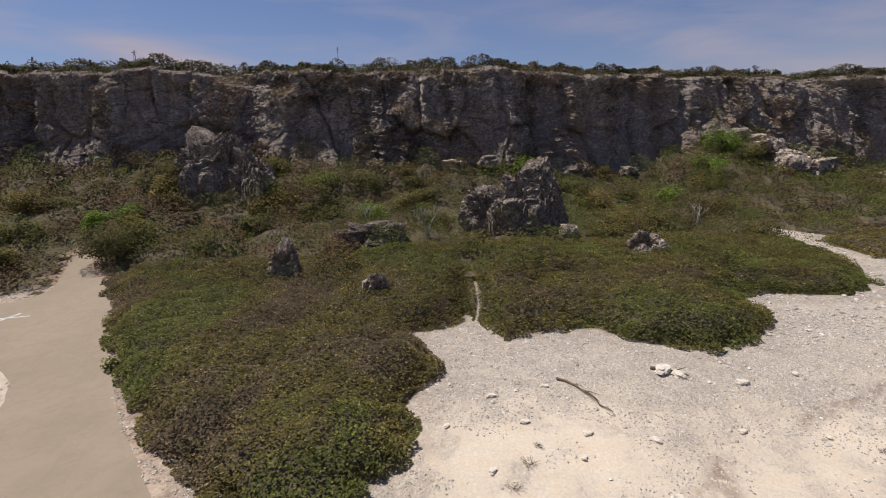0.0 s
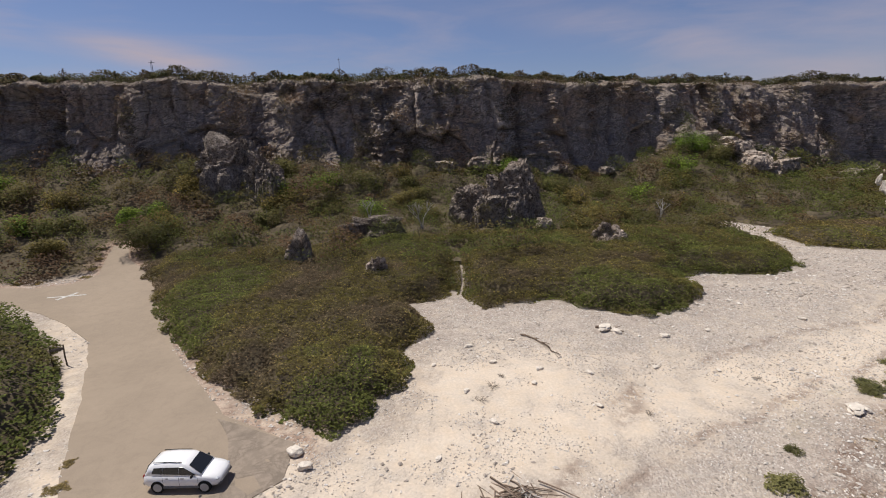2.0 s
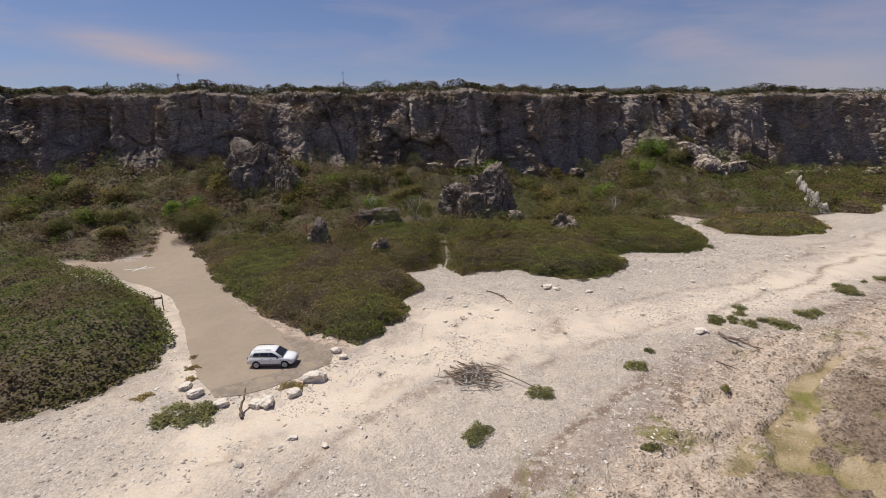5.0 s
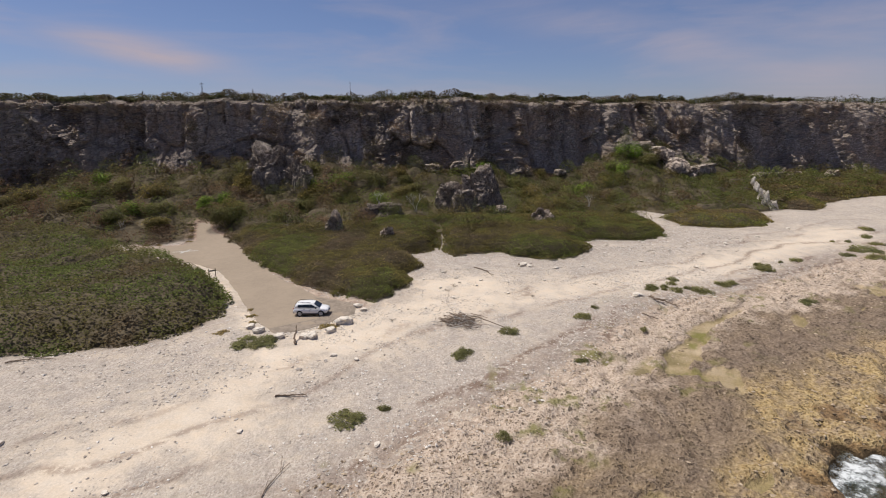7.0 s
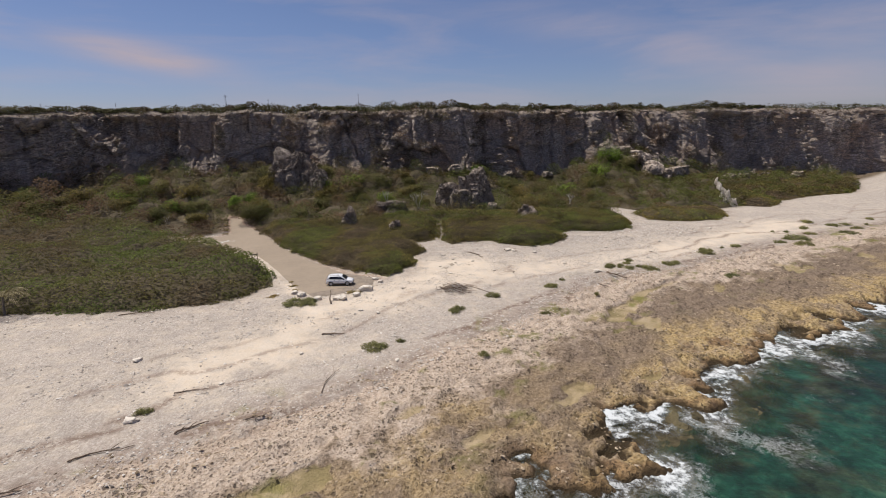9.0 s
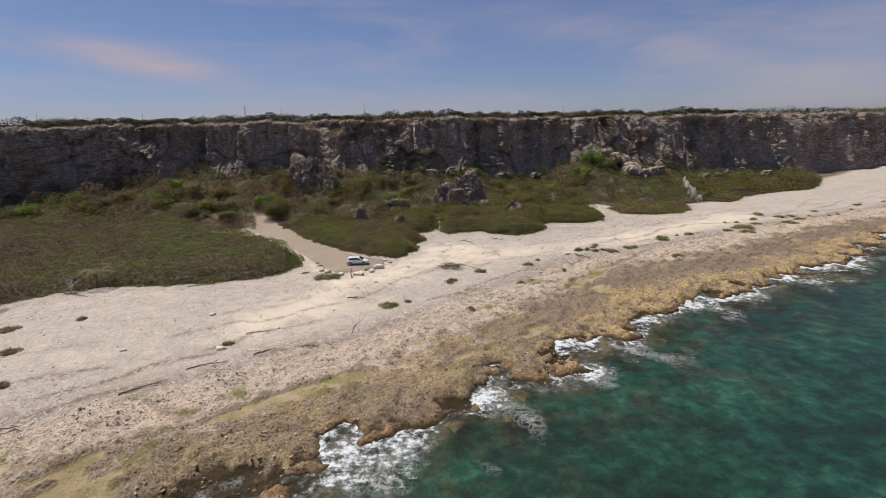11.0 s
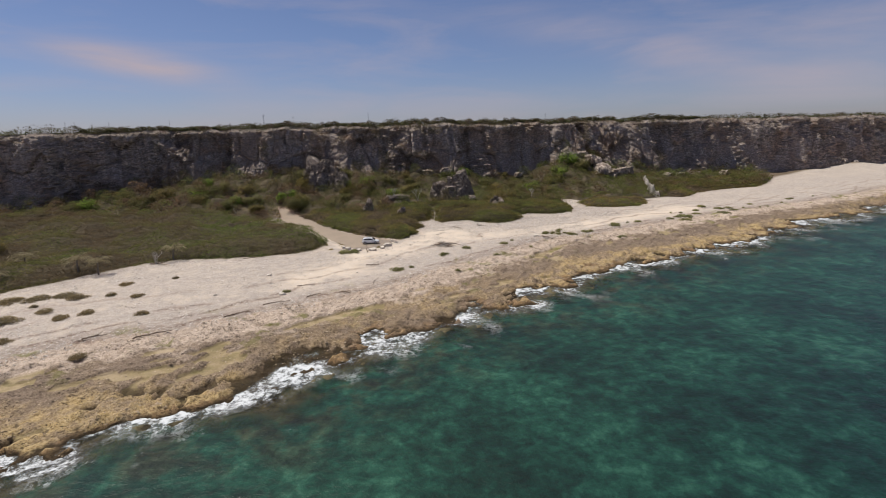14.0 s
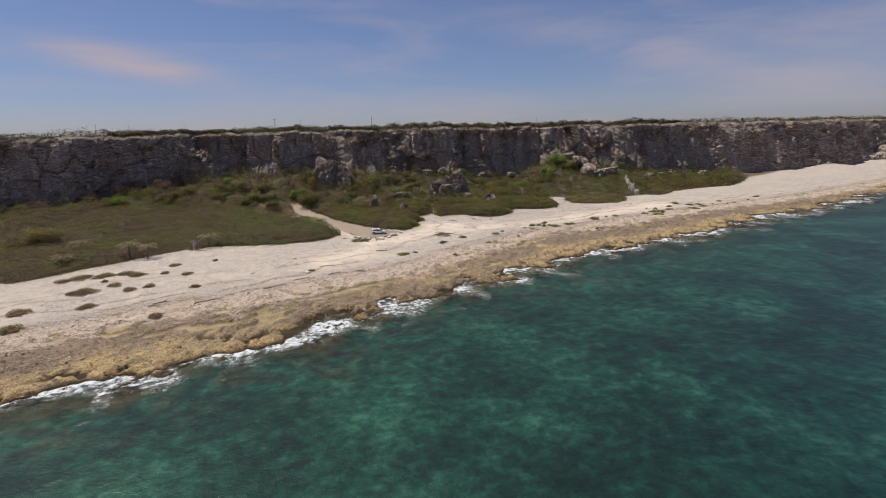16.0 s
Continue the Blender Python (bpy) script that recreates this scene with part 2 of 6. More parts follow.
def ground_z(x, y, fine=True):
    x, y = np.asarray(x, float), np.asarray(y, float)
    o = off_shore(x, y)
    w = reef_width(x, y)
    z = np.interp(o, RAMP_X, RAMP_Z)
    gap = (cliff_y(x) - y) * 0.93
    top = np.interp(x, TALUS_X, TALUS_Z)
    talus = np.maximum(top - 4.0, 0) * np.clip(1 - gap / 42, 0, 1) ** 1.7
    z = z + np.where(o > 30, talus, 0)
    z = z + 2.0 * np.exp(-((x - 2) / 34) ** 2 - ((y - 60) / 16) ** 2)
    road = inside(ROAD, x, y)
    rough = smooth(0.0, 3.0, -road)
    z = z + rough * 0.35 * (fbm(x / 9, y / 9, 3, 3) - 0.5) * smooth(4, 20, o)
    if fine:
        reef = smooth(-6, 1.0, o) * (1 - smooth(-2.0, 3.0, o - w + 4 * (fbm(x / 5, y / 5, 3, 21) - 0.5)))
        knob, size = worley(x + 0.5 * fbm(x, y, 2, 36), y, 1.5, 35)
        karst = 0.55 * (0.6 - knob) * (0.35 + size) + 0.5 * (ridged(x / 2.6, y / 2.6, 3, 31) - 0.55) + 0.6 * (fbm(x / 0.8, y / 0.8, 2, 37) - 0.5)
        pans = rock_pans(x, y) * smooth(2, 5, o)
        z = z + reef * (karst * (1 - pans) - 0.28 * pans) + reef * 0.7 * (fbm(x / 7, y / 7, 2, 33) - 0.5)
        z = z + (1 - reef) * rough * 0.07 * (fbm(x / 0.8, y / 0.8, 3, 41) - 0.5)
        z = z - 0.75 * smooth(0.53, 0.61, fbm(x / 6.5 + 3, y / 6.5, 6, 57, 0.62)) * smooth(-2, 1.0, o) * (1 - smooth(4, 9, o))
        sub = smooth(0, 4, -o)
        z = z + sub * 1.6 * (fbm(x / 5.5, y / 5.5, 3, 51) - 0.5) + smooth(-11, -4, o) * sub * 5.5 * np.maximum(fbm(x / 3.0, y / 3.0, 3, 55) - 0.50, 0)
        z = np.where(o < 0, np.minimum(z, 0.02 + 0.55 * (fbm(x / 1.1, y / 1.1, 3, 59) - 0.4)), z)
    return z


# ---- materials ----
class Nodes:
    """A node material in few words."""

    def __init__(self, name, rough=0.8, spec=0.3):
        self.mat = bpy.data.materials.new(name)
        self.mat.use_nodes = True
        self.tree = self.mat.node_tree
        self.bsdf = self.tree.nodes["Principled BSDF"]
        self.bsdf.inputs["Roughness"].default_value = rough
        self.bsdf.inputs["Specular IOR Level"].default_value = spec
        self.pos = self.tree.nodes.new("ShaderNodeNewGeometry")

    def link(self, a, b):
        self.tree.links.new(a, b)

    def noise(self, scale, detail=4.0, rough=0.55, squash=None, distort=0.0, local=False):
        n = self.tree.nodes.new("ShaderNodeTexNoise")
        n.inputs["Scale"].default_value, n.inputs["Detail"].default_value, n.inputs["Roughness"].default_value, n.inputs["Distortion"].default_value = scale, detail, rough, distort
        src = self.pos.outputs["Position"]
        if local:
            src = self.tree.nodes.new("ShaderNodeTexCoord").outputs["Object"]
        if squash:
            m = self.tree.nodes.new("ShaderNodeMapping")
            m.inputs["Scale"].default_value = squash
            self.link(src, m.inputs["Vector"])
            src = m.outputs[0]
        self.link(src, n.inputs["Vector"])
        return n.outputs["Fac"]

    def cells(self, scale, local=False):
        n = self.tree.nodes.new("ShaderNodeTexVoronoi")
        n.inputs["Scale"].default_value = scale
        self.link(self.pos.outputs["Position"], n.inputs["Vector"])
        return n

    def attr(self, name):
        n = self.tree.nodes.new("ShaderNodeAttribute")
        n.attribute_name = name
        return n.outputs["Fac"]

    def ramp(self, fac, *stops):
        n = self.tree.nodes.new("ShaderNodeValToRGB")
        e = n.color_ramp.elements
        while len(e) < len(stops):
            e.new(0.5)
        for el, (p, c) in zip(e, stops):
            el.position = p
            el.color = (c, c, c, 1) if isinstance(c, (int, float)) else (*c, 1)
        self.link(fac, n.inputs["Fac"])
        return n.outputs["Color"]

    def mix(self, fac, a, b, how="MIX"):
        n = self.tree.nodes.new("ShaderNodeMixRGB")
        n.blend_type = how
        for i, v in ((0, fac), (1, a), (2, b)):
            if isinstance(v, tuple):
                n.inputs[i].default_value = (*v, 1)
            elif isinstance(v, (int, float)):
                n.inputs[i].default_value = v if i == 0 else (v, v, v, 1)
            else:
                self.link(v, n.inputs[i])
        return n.outputs[0]

    def math(self, op, a, b=0.0):
        n = self.tree.nodes.new("ShaderNodeMath")
        n.operation = op
        for i, v in ((0, a), (1, b)):
            if isinstance(v, (int, float)):
                n.inputs[i].default_value = v
            else:
                self.link(v, n.inputs[i])
        return n.outputs[0]

    def color(self, c):
        if isinstance(c, tuple):
            self.bsdf.inputs["Base Color"].default_value = (*c, 1)
        else:
            self.link(c, self.bsdf.inputs["Base Color"])
        return self

    def bump(self, height, strength=0.5, distance=0.05):
        n = self.tree.nodes.new("ShaderNodeBump")
        n.inputs["Strength"].default_value, n.inputs["Distance"].default_value = strength, distance
        self.link(height, n.inputs["Height"])
        self.link(n.outputs[0], self.bsdf.inputs["Normal"])
        return self


def mat_ground():
    m = Nodes("beach_and_reef", 0.9, 0.2)
    fine, mid, wide = m.noise(6.0, 6), m.noise(0.9, 5), m.noise(0.13, 4)
    peb = m.cells(7.5)
    sand = m.mix(m.ramp(mid, (0.35, 0.0), (0.7, 1.0)), (0.62, 0.51, 0.39), (0.665, 0.57, 0.46))
    pebcol = m.ramp(peb.outputs["Color"], (0.1, (0.37, 0.31, 0.26)), (0.5, (0.56, 0.48, 0.405)), (0.9, (0.74, 0.65, 0.56)))
    gravel = m.mix(m.ramp(peb.outputs["Distance"], (0.0, 0.0), (0.11, 1.0)), pebcol, m.mix(0.35, pebcol, (0.28, 0.235, 0.195)))
    cobble = m.cells(3.1)
    gravel = m.mix(m.ramp(m.noise(0.8, 4), (0.42, 0.0), (0.6, 0.55)), gravel, m.mix(1.0, m.ramp(cobble.outputs["Color"], (0.1, (0.46, 0.39, 0.33)), (0.6, (0.64, 0.555, 0.47)), (0.95, (0.78, 0.70, 0.62))), m.ramp(cobble.outputs["Distance"], (0.10, 1.0), (0.24, 0.6)), "MULTIPLY"))
    grav_at = m.math("ADD", m.attr("gravel"), m.math("MULTIPLY", m.math("SUBTRACT", m.noise(0.45, 7, 0.68), 0.5), 2.4))
    col = m.mix(m.ramp(grav_at, (0.0, 0.0), (1.0, 0.95)), sand, gravel)
    # ironshore: cream broken rock inland, grey-brown pitted limestone, then ochre and dark brown where waves keep it wet
    grain = m.noise(3.4, 7, 0.68)
    cream = m.ramp(grain, (0.36, (0.40, 0.305, 0.225)), (0.48, (0.57, 0.45, 0.345)), (0.66, (0.70, 0.575, 0.46)))
    grey = m.ramp(grain, (0.36, (0.185, 0.132, 0.09)), (0.5, (0.29, 0.215, 0.148)), (0.66, (0.42, 0.32, 0.225)))
    ochre = m.ramp(grain, (0.36, (0.27, 0.18, 0.075)), (0.48, (0.47, 0.335, 0.155)), (0.66, (0.64, 0.485, 0.26)))
    mauve = m.ramp(grain, (0.36, (0.16, 0.115, 0.082)), (0.5, (0.235, 0.173, 0.125)), (0.66, (0.33, 0.25, 0.185)))
    wet_at = m.math("ADD", m.attr("spray"), m.math("MULTIPLY", m.math("SUBTRACT", wide, 0.5), 1.0))
    rock = m.mix(m.math("MULTIPLY", m.ramp(wet_at, (0.2, 0.0), (0.75, 1.0)), m.ramp(m.noise(0.35, 6, 0.68), (0.38, 0.15), (0.56, 1.0))), grey, ochre)
    brim = m.math("ADD", m.attr("brim"), m.math("MULTIPLY", m.math("SUBTRACT", m.noise(0.5, 6, 0.68), 0.5), 1.8))
    rock = m.mix(m.ramp(brim, (0.62, 0.0), (0.9, 0.75)), rock, m.ramp(m.noise(1.6, 6, 0.68), (0.4, (0.12, 0.068, 0.035)), (0.6, (0.36, 0.22, 0.105))))
    pale_at = m.math("ADD", m.attr("upper"), m.math("MULTIPLY", m.math("SUBTRACT", m.noise(0.3, 6, 0.65), 0.5), 2.2))
    rock = m.mix(m.ramp(pale_at, (0.3, 0.0), (0.7, 1.0)), rock, cream)
    mauve_at = m.math("ADD", m.attr("mauve"), m.math("MULTIPLY", m.math("SUBTRACT", m.noise(0.16, 5, 0.65), 0.5), 2.0))
    rock = m.mix(m.ramp(mauve_at, (0.5, 0.0), (0.95, 0.7)), rock, mauve)
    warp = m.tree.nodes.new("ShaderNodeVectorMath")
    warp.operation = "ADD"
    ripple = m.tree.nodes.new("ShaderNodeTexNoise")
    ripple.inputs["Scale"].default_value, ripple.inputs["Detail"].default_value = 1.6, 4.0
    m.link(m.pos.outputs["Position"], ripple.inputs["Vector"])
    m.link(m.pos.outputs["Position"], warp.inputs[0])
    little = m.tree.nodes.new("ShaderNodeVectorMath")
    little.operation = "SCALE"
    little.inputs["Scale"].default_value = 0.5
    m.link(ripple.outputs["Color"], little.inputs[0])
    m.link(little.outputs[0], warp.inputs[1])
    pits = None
    for size, edge, share in ((1.15, 0.27, 0.50), (2.3, 0.30, 0.45), (4.6, 0.34, 0.35)):          # solution pits of three sizes: black lining and inner shade painted into the colour
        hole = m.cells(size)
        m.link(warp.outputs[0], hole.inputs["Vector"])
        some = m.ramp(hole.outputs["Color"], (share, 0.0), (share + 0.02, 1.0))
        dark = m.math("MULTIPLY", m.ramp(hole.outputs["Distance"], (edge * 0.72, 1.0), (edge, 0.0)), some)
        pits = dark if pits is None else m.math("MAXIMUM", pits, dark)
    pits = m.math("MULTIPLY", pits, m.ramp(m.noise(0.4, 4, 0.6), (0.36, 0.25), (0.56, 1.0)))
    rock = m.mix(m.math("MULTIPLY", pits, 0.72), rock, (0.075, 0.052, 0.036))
    rock = m.mix(m.ramp(m.attr("pan"), (0.35, 0.0), (0.65, 0.8)), rock, m.ramp(m.noise(0.3, 5), (0.38, (0.25, 0.20, 0.09)), (0.52, (0.37, 0.285, 0.15)), (0.66, (0.46, 0.36, 0.225))))
    level = m.tree.nodes.new("ShaderNodeSeparateXYZ")
    m.link(m.pos.outputs["Position"], level.inputs[0])
    washed = m.math("MULTIPLY", m.attr("spray"), m.ramp(m.math("ADD", level.outputs[2], m.math("MULTIPLY", m.math("SUBTRACT", mid, 0.5), 0.8)), (0.12, 1.0), (0.42, 0.0)))
    rock = m.mix(washed, rock, (0.060, 0.040, 0.020))
    reef_at = m.math("ADD", m.attr("reef"), m.math("MULTIPLY", m.math("SUBTRACT", m.noise(0.4, 7, 0.72), 0.5), 1.7))
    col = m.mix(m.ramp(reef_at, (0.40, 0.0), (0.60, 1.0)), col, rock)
    soil = m.ramp(mid, (0.3, (0.085, 0.062, 0.038)), (0.7, (0.21, 0.155, 0.10)))
    col = m.mix(m.attr("soil"), col, soil)
    col = m.mix(m.math("MULTIPLY", m.attr("bank"), m.ramp(m.noise(0.9, 6, 0.7), (0.36, 0.25), (0.56, 0.9))), col, m.ramp(m.noise(2.5, 6, 0.7), (0.36, (0.20, 0.125, 0.085)), (0.6, (0.47, 0.345, 0.26))))
    # seaweed line and dark organic litter
    weed = m.math("MULTIPLY", m.attr("wrack"), m.ramp(m.noise(1.3, 6, 0.7), (0.40, 0.0), (0.52, 1.0)))
    col = m.mix(m.math("MULTIPLY", weed, 0.85), col, (0.19, 0.125, 0.09))
    col = m.mix(m.math("MULTIPLY", m.attr("algae"), m.ramp(m.noise(0.5, 5), (0.50, 0.0), (0.60, 0.8))), col, (0.19, 0.18, 0.045))
    bed = m.ramp(m.noise(0.35, 5, 0.6), (0.4, (0.05, 0.04, 0.022)), (0.6, (0.17, 0.14, 0.075)))
    col = m.mix(m.attr("bed"), col, bed)
    drift = m.noise(0.35, 3, 0.55, (0.5, 1.0, 1.0))
    col = m.mix(0.14, col, m.ramp(drift, (0.36, 0.6), (0.55, 1.0)), "MULTIPLY")
    col = m.mix(0.30, col, m.ramp(fine, (0.3, 0.4), (0.7, 1.0)), "MULTIPLY")
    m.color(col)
    rough_at = m.math("ADD", m.ramp(grav_at, (0.3, 0.25), (0.8, 1.0)), m.math("MULTIPLY", m.attr("reef"), 0.35))
    h = m.math("MULTIPLY", rough_at, m.math("ADD", m.math("MULTIPLY", peb.outputs["Distance"], -0.35), m.math("ADD", fine, m.math("MULTIPLY", m.noise(1.6, 4, 0.55), 1.5))))
    lumps = m.math("MULTIPLY", m.math("ADD", m.math("MULTIPLY", pits, -1.8), m.math("MULTIPLY", grain, 2.0)), m.math("MULTIPLY", m.attr("reef"), m.math("SUBTRACT", 1.0, m.attr("pan"))))
    m.bump(m.math("ADD", h, lumps), 0.85, 0.14)
    return m.mat


def mat_cliff():
    m = Nodes("weathered_limestone", 0.92, 0.15)
    big, mid, fine = m.noise(0.09, 4), m.noise(0.5, 6, 0.6), m.noise(3.0, 6, 0.65)
    streak = m.noise(0.55, 5, 0.6, (1.0, 1.0, 0.12))
    col = m.ramp(mid, (0.36, (0.47, 0.38, 0.325)), (0.5, (0.65, 0.545, 0.475)), (0.64, (0.76, 0.65, 0.57)))
    col = m.mix(m.ramp(streak, (0.47, 0.0), (0.56, 0.62)), col, (0.36, 0.315, 0.315))
    col = m.mix(m.ramp(big, (0.46, 0.0), (0.60, 0.6)), col, (0.50, 0.33, 0.225))
    up = m.tree.nodes.new("ShaderNodeSeparateXYZ")
    m.link(m.pos.outputs["Normal"], up.inputs[0])
    ledge_dim = m.ramp(m.math("ADD", up.outputs[2], m.math("MULTIPLY", m.math("SUBTRACT", fine, 0.5), 0.9)), (0.05, 0.0), (0.55, 0.85))      # upward faces coloured darker to hold down sunlight; steep faces stay pale
    col = m.mix(ledge_dim, col, m.mix(m.ramp(mid, (0.45, 0.0), (0.6, 1.0)), (0.29, 0.24, 0.20), (0.22, 0.17, 0.125)))
    col = m.mix(0.7, col, m.ramp(m.noise(1.6, 9, 0.75), (0.38, 0.62), (0.54, 1.12)), "MULTIPLY")
    for size, dark in ((0.35, 0.72), (1.3, 0.8)):          # joints and cracks
        gap = m.math("ABSOLUTE", m.math("SUBTRACT", m.noise(size, 6, 0.6, (1.0, 1.0, 0.7), 0.6), 0.5))
        col = m.mix(1.0, col, m.ramp(gap, (0.0, dark), (0.03, 1.0)), "MULTIPLY")
    m.color(col)
    m.bump(m.math("ADD", m.math("MULTIPLY", m.noise(2.4, 8, 0.75), 1.8), m.noise(1.4, 7, 0.7, (1.0, 1.0, 2.5))), 0.9, 0.5)
    return m.mat


def mat_boulder(name, light=1.0, relief=0.6, grain=1.0, stain=0.9):
    m = Nodes(name, 0.92, 0.15)
    mid, fine = m.noise(0.7 * grain, 6, 0.62), m.noise(4.0 * grain, 6, 0.65)
    k = light
    col = m.ramp(mid, (0.3, (0.14 * k, 0.110 * k, 0.088 * k)), (0.5, (0.29 * k, 0.235 * k, 0.19 * k)), (0.7, (0.48 * k, 0.405 * k, 0.335 * k)))
    col = m.mix(stain, col, m.ramp(m.noise(2.4 * grain, 8, 0.72), (0.40, 0.22), (0.53, 1.15)), "MULTIPLY")
    m.color(col)
    m.bump(m.math("ADD", m.noise(1.3 * grain, 8, 0.72), m.math("MULTIPLY", fine, 0.6)), 0.9, relief)
    return m.mat


def mat_leaves(name, leaf, fresh, dry, at_fresh, at_dry, spark=2.3, bushes=False):
    """leaf: the usual colour; fresh below at_fresh and dry above at_dry of the tone that each plant carries."""
    m = Nodes(name, 0.7, 0.12)
    tone = m.math("ADD", m.attr("tone"), m.math("MULTIPLY", m.math("SUBTRACT", m.noise(0.5, 5, 0.65), 0.5), 0.22))
    col = m.ramp(tone, (at_fresh - 0.06, fresh), (at_fresh + 0.06, leaf), (at_dry - 0.05, leaf), (at_dry + 0.07, dry))
    col = m.mix(1.0, col, m.ramp(m.pos.outputs["Random Per Island"], (0.0, (0.77, 0.765, 0.76)), (0.55, (1.05, 1.05, 1.05)), (0.86, (1.05 + 0.27 * (spark - 1),) * 3), (1.0, (spark * 1.1, spark, spark * 0.92))), "MULTIPLY")
    col = m.mix(1.0, col, m.ramp(m.noise(0.33, 5, 0.6), (0.36, 0.72), (0.62, 1.14)), "MULTIPLY")
    if bushes:
        each = m.tree.nodes.new("ShaderNodeTexWhiteNoise")
        each.noise_dimensions = "1D"
        m.link(m.attr("tone"), each.inputs["W"])
        col = m.mix(1.0, col, m.ramp(each.outputs["Value"], (0.0, 0.72), (0.6, 1.05), (1.0, 1.4)), "MULTIPLY")
    info = m.tree.nodes.new("ShaderNodeObjectInfo")
    col = m.mix(1.0, col, m.ramp(info.outputs["Random"], (0.0, (0.85, 0.85, 0.85)), (1.0, (1.12, 1.05, 1.0))), "MULTIPLY")
    m.color(col)
    tr = m.tree.nodes.new("ShaderNodeBsdfTranslucent")
    mx = m.tree.nodes.new("ShaderNodeMixShader")
    mx.inputs[0].default_value = 0.42
    m.link(col, tr.inputs["Color"])
    m.link(m.bsdf.outputs[0], mx.inputs[1])
    m.link(tr.outputs[0], mx.inputs[2])
    m.link(mx.outputs[0], m.tree.nodes["Material Output"].inputs["Surface"])
    return m.mat


def mat_plain(name, c, rough=0.6, spec=0.4, metal=0.0, vary=0.25, scale=8.0, coat=0.0):
    m = Nodes(name, rough, spec)
    n = m.noise(scale, 5, local=True)
    m.color(m.mix(1.0, c, m.ramp(n, (0.3, 1 - vary), (0.7, 1.0)), "MULTIPLY"))
    m.bsdf.inputs["Metallic"].default_value = metal
    m.bsdf.inputs["Coat Weight"].default_value = coat
    return m.mat


def mat_road(name, base, crack):
    m = Nodes(name, 0.88, 0.25)
    mid, wide = m.noise(0.8, 5), m.noise(0.15, 4)
    col = m.mix(1.0, base, m.ramp(wide, (0.35, 0.92), (0.65, 1.05)), "MULTIPLY")
    col = m.mix(m.ramp(mid, (0.55, 0.0), (0.75, crack)), col, tuple(c * 0.55 for c in base))
    worn = m.math("ABSOLUTE", m.math("SUBTRACT", m.noise(0.45, 6, 0.62, distort=0.5), 0.5))
    col = m.mix(m.math("MULTIPLY", m.ramp(worn, (0.0, 1.0), (0.012, 0.5), (0.05, 0.0)), crack), col, tuple(c * 0.5 for c in base))
    col = m.mix(m.math("MULTIPLY", m.ramp(m.noise(1.7, 7, 0.7), (0.42, 0.7), (0.56, 0.0)), crack), col, tuple(c * 0.62 for c in base))
    col = m.mix(0.3, col, m.ramp(m.noise(20, 4), (0.3, 0.6), (0.7, 1.0)), "MULTIPLY")
    m.color(col)
    m.bump(m.noise(25, 5), 0.4, 0.02)
    return m.mat


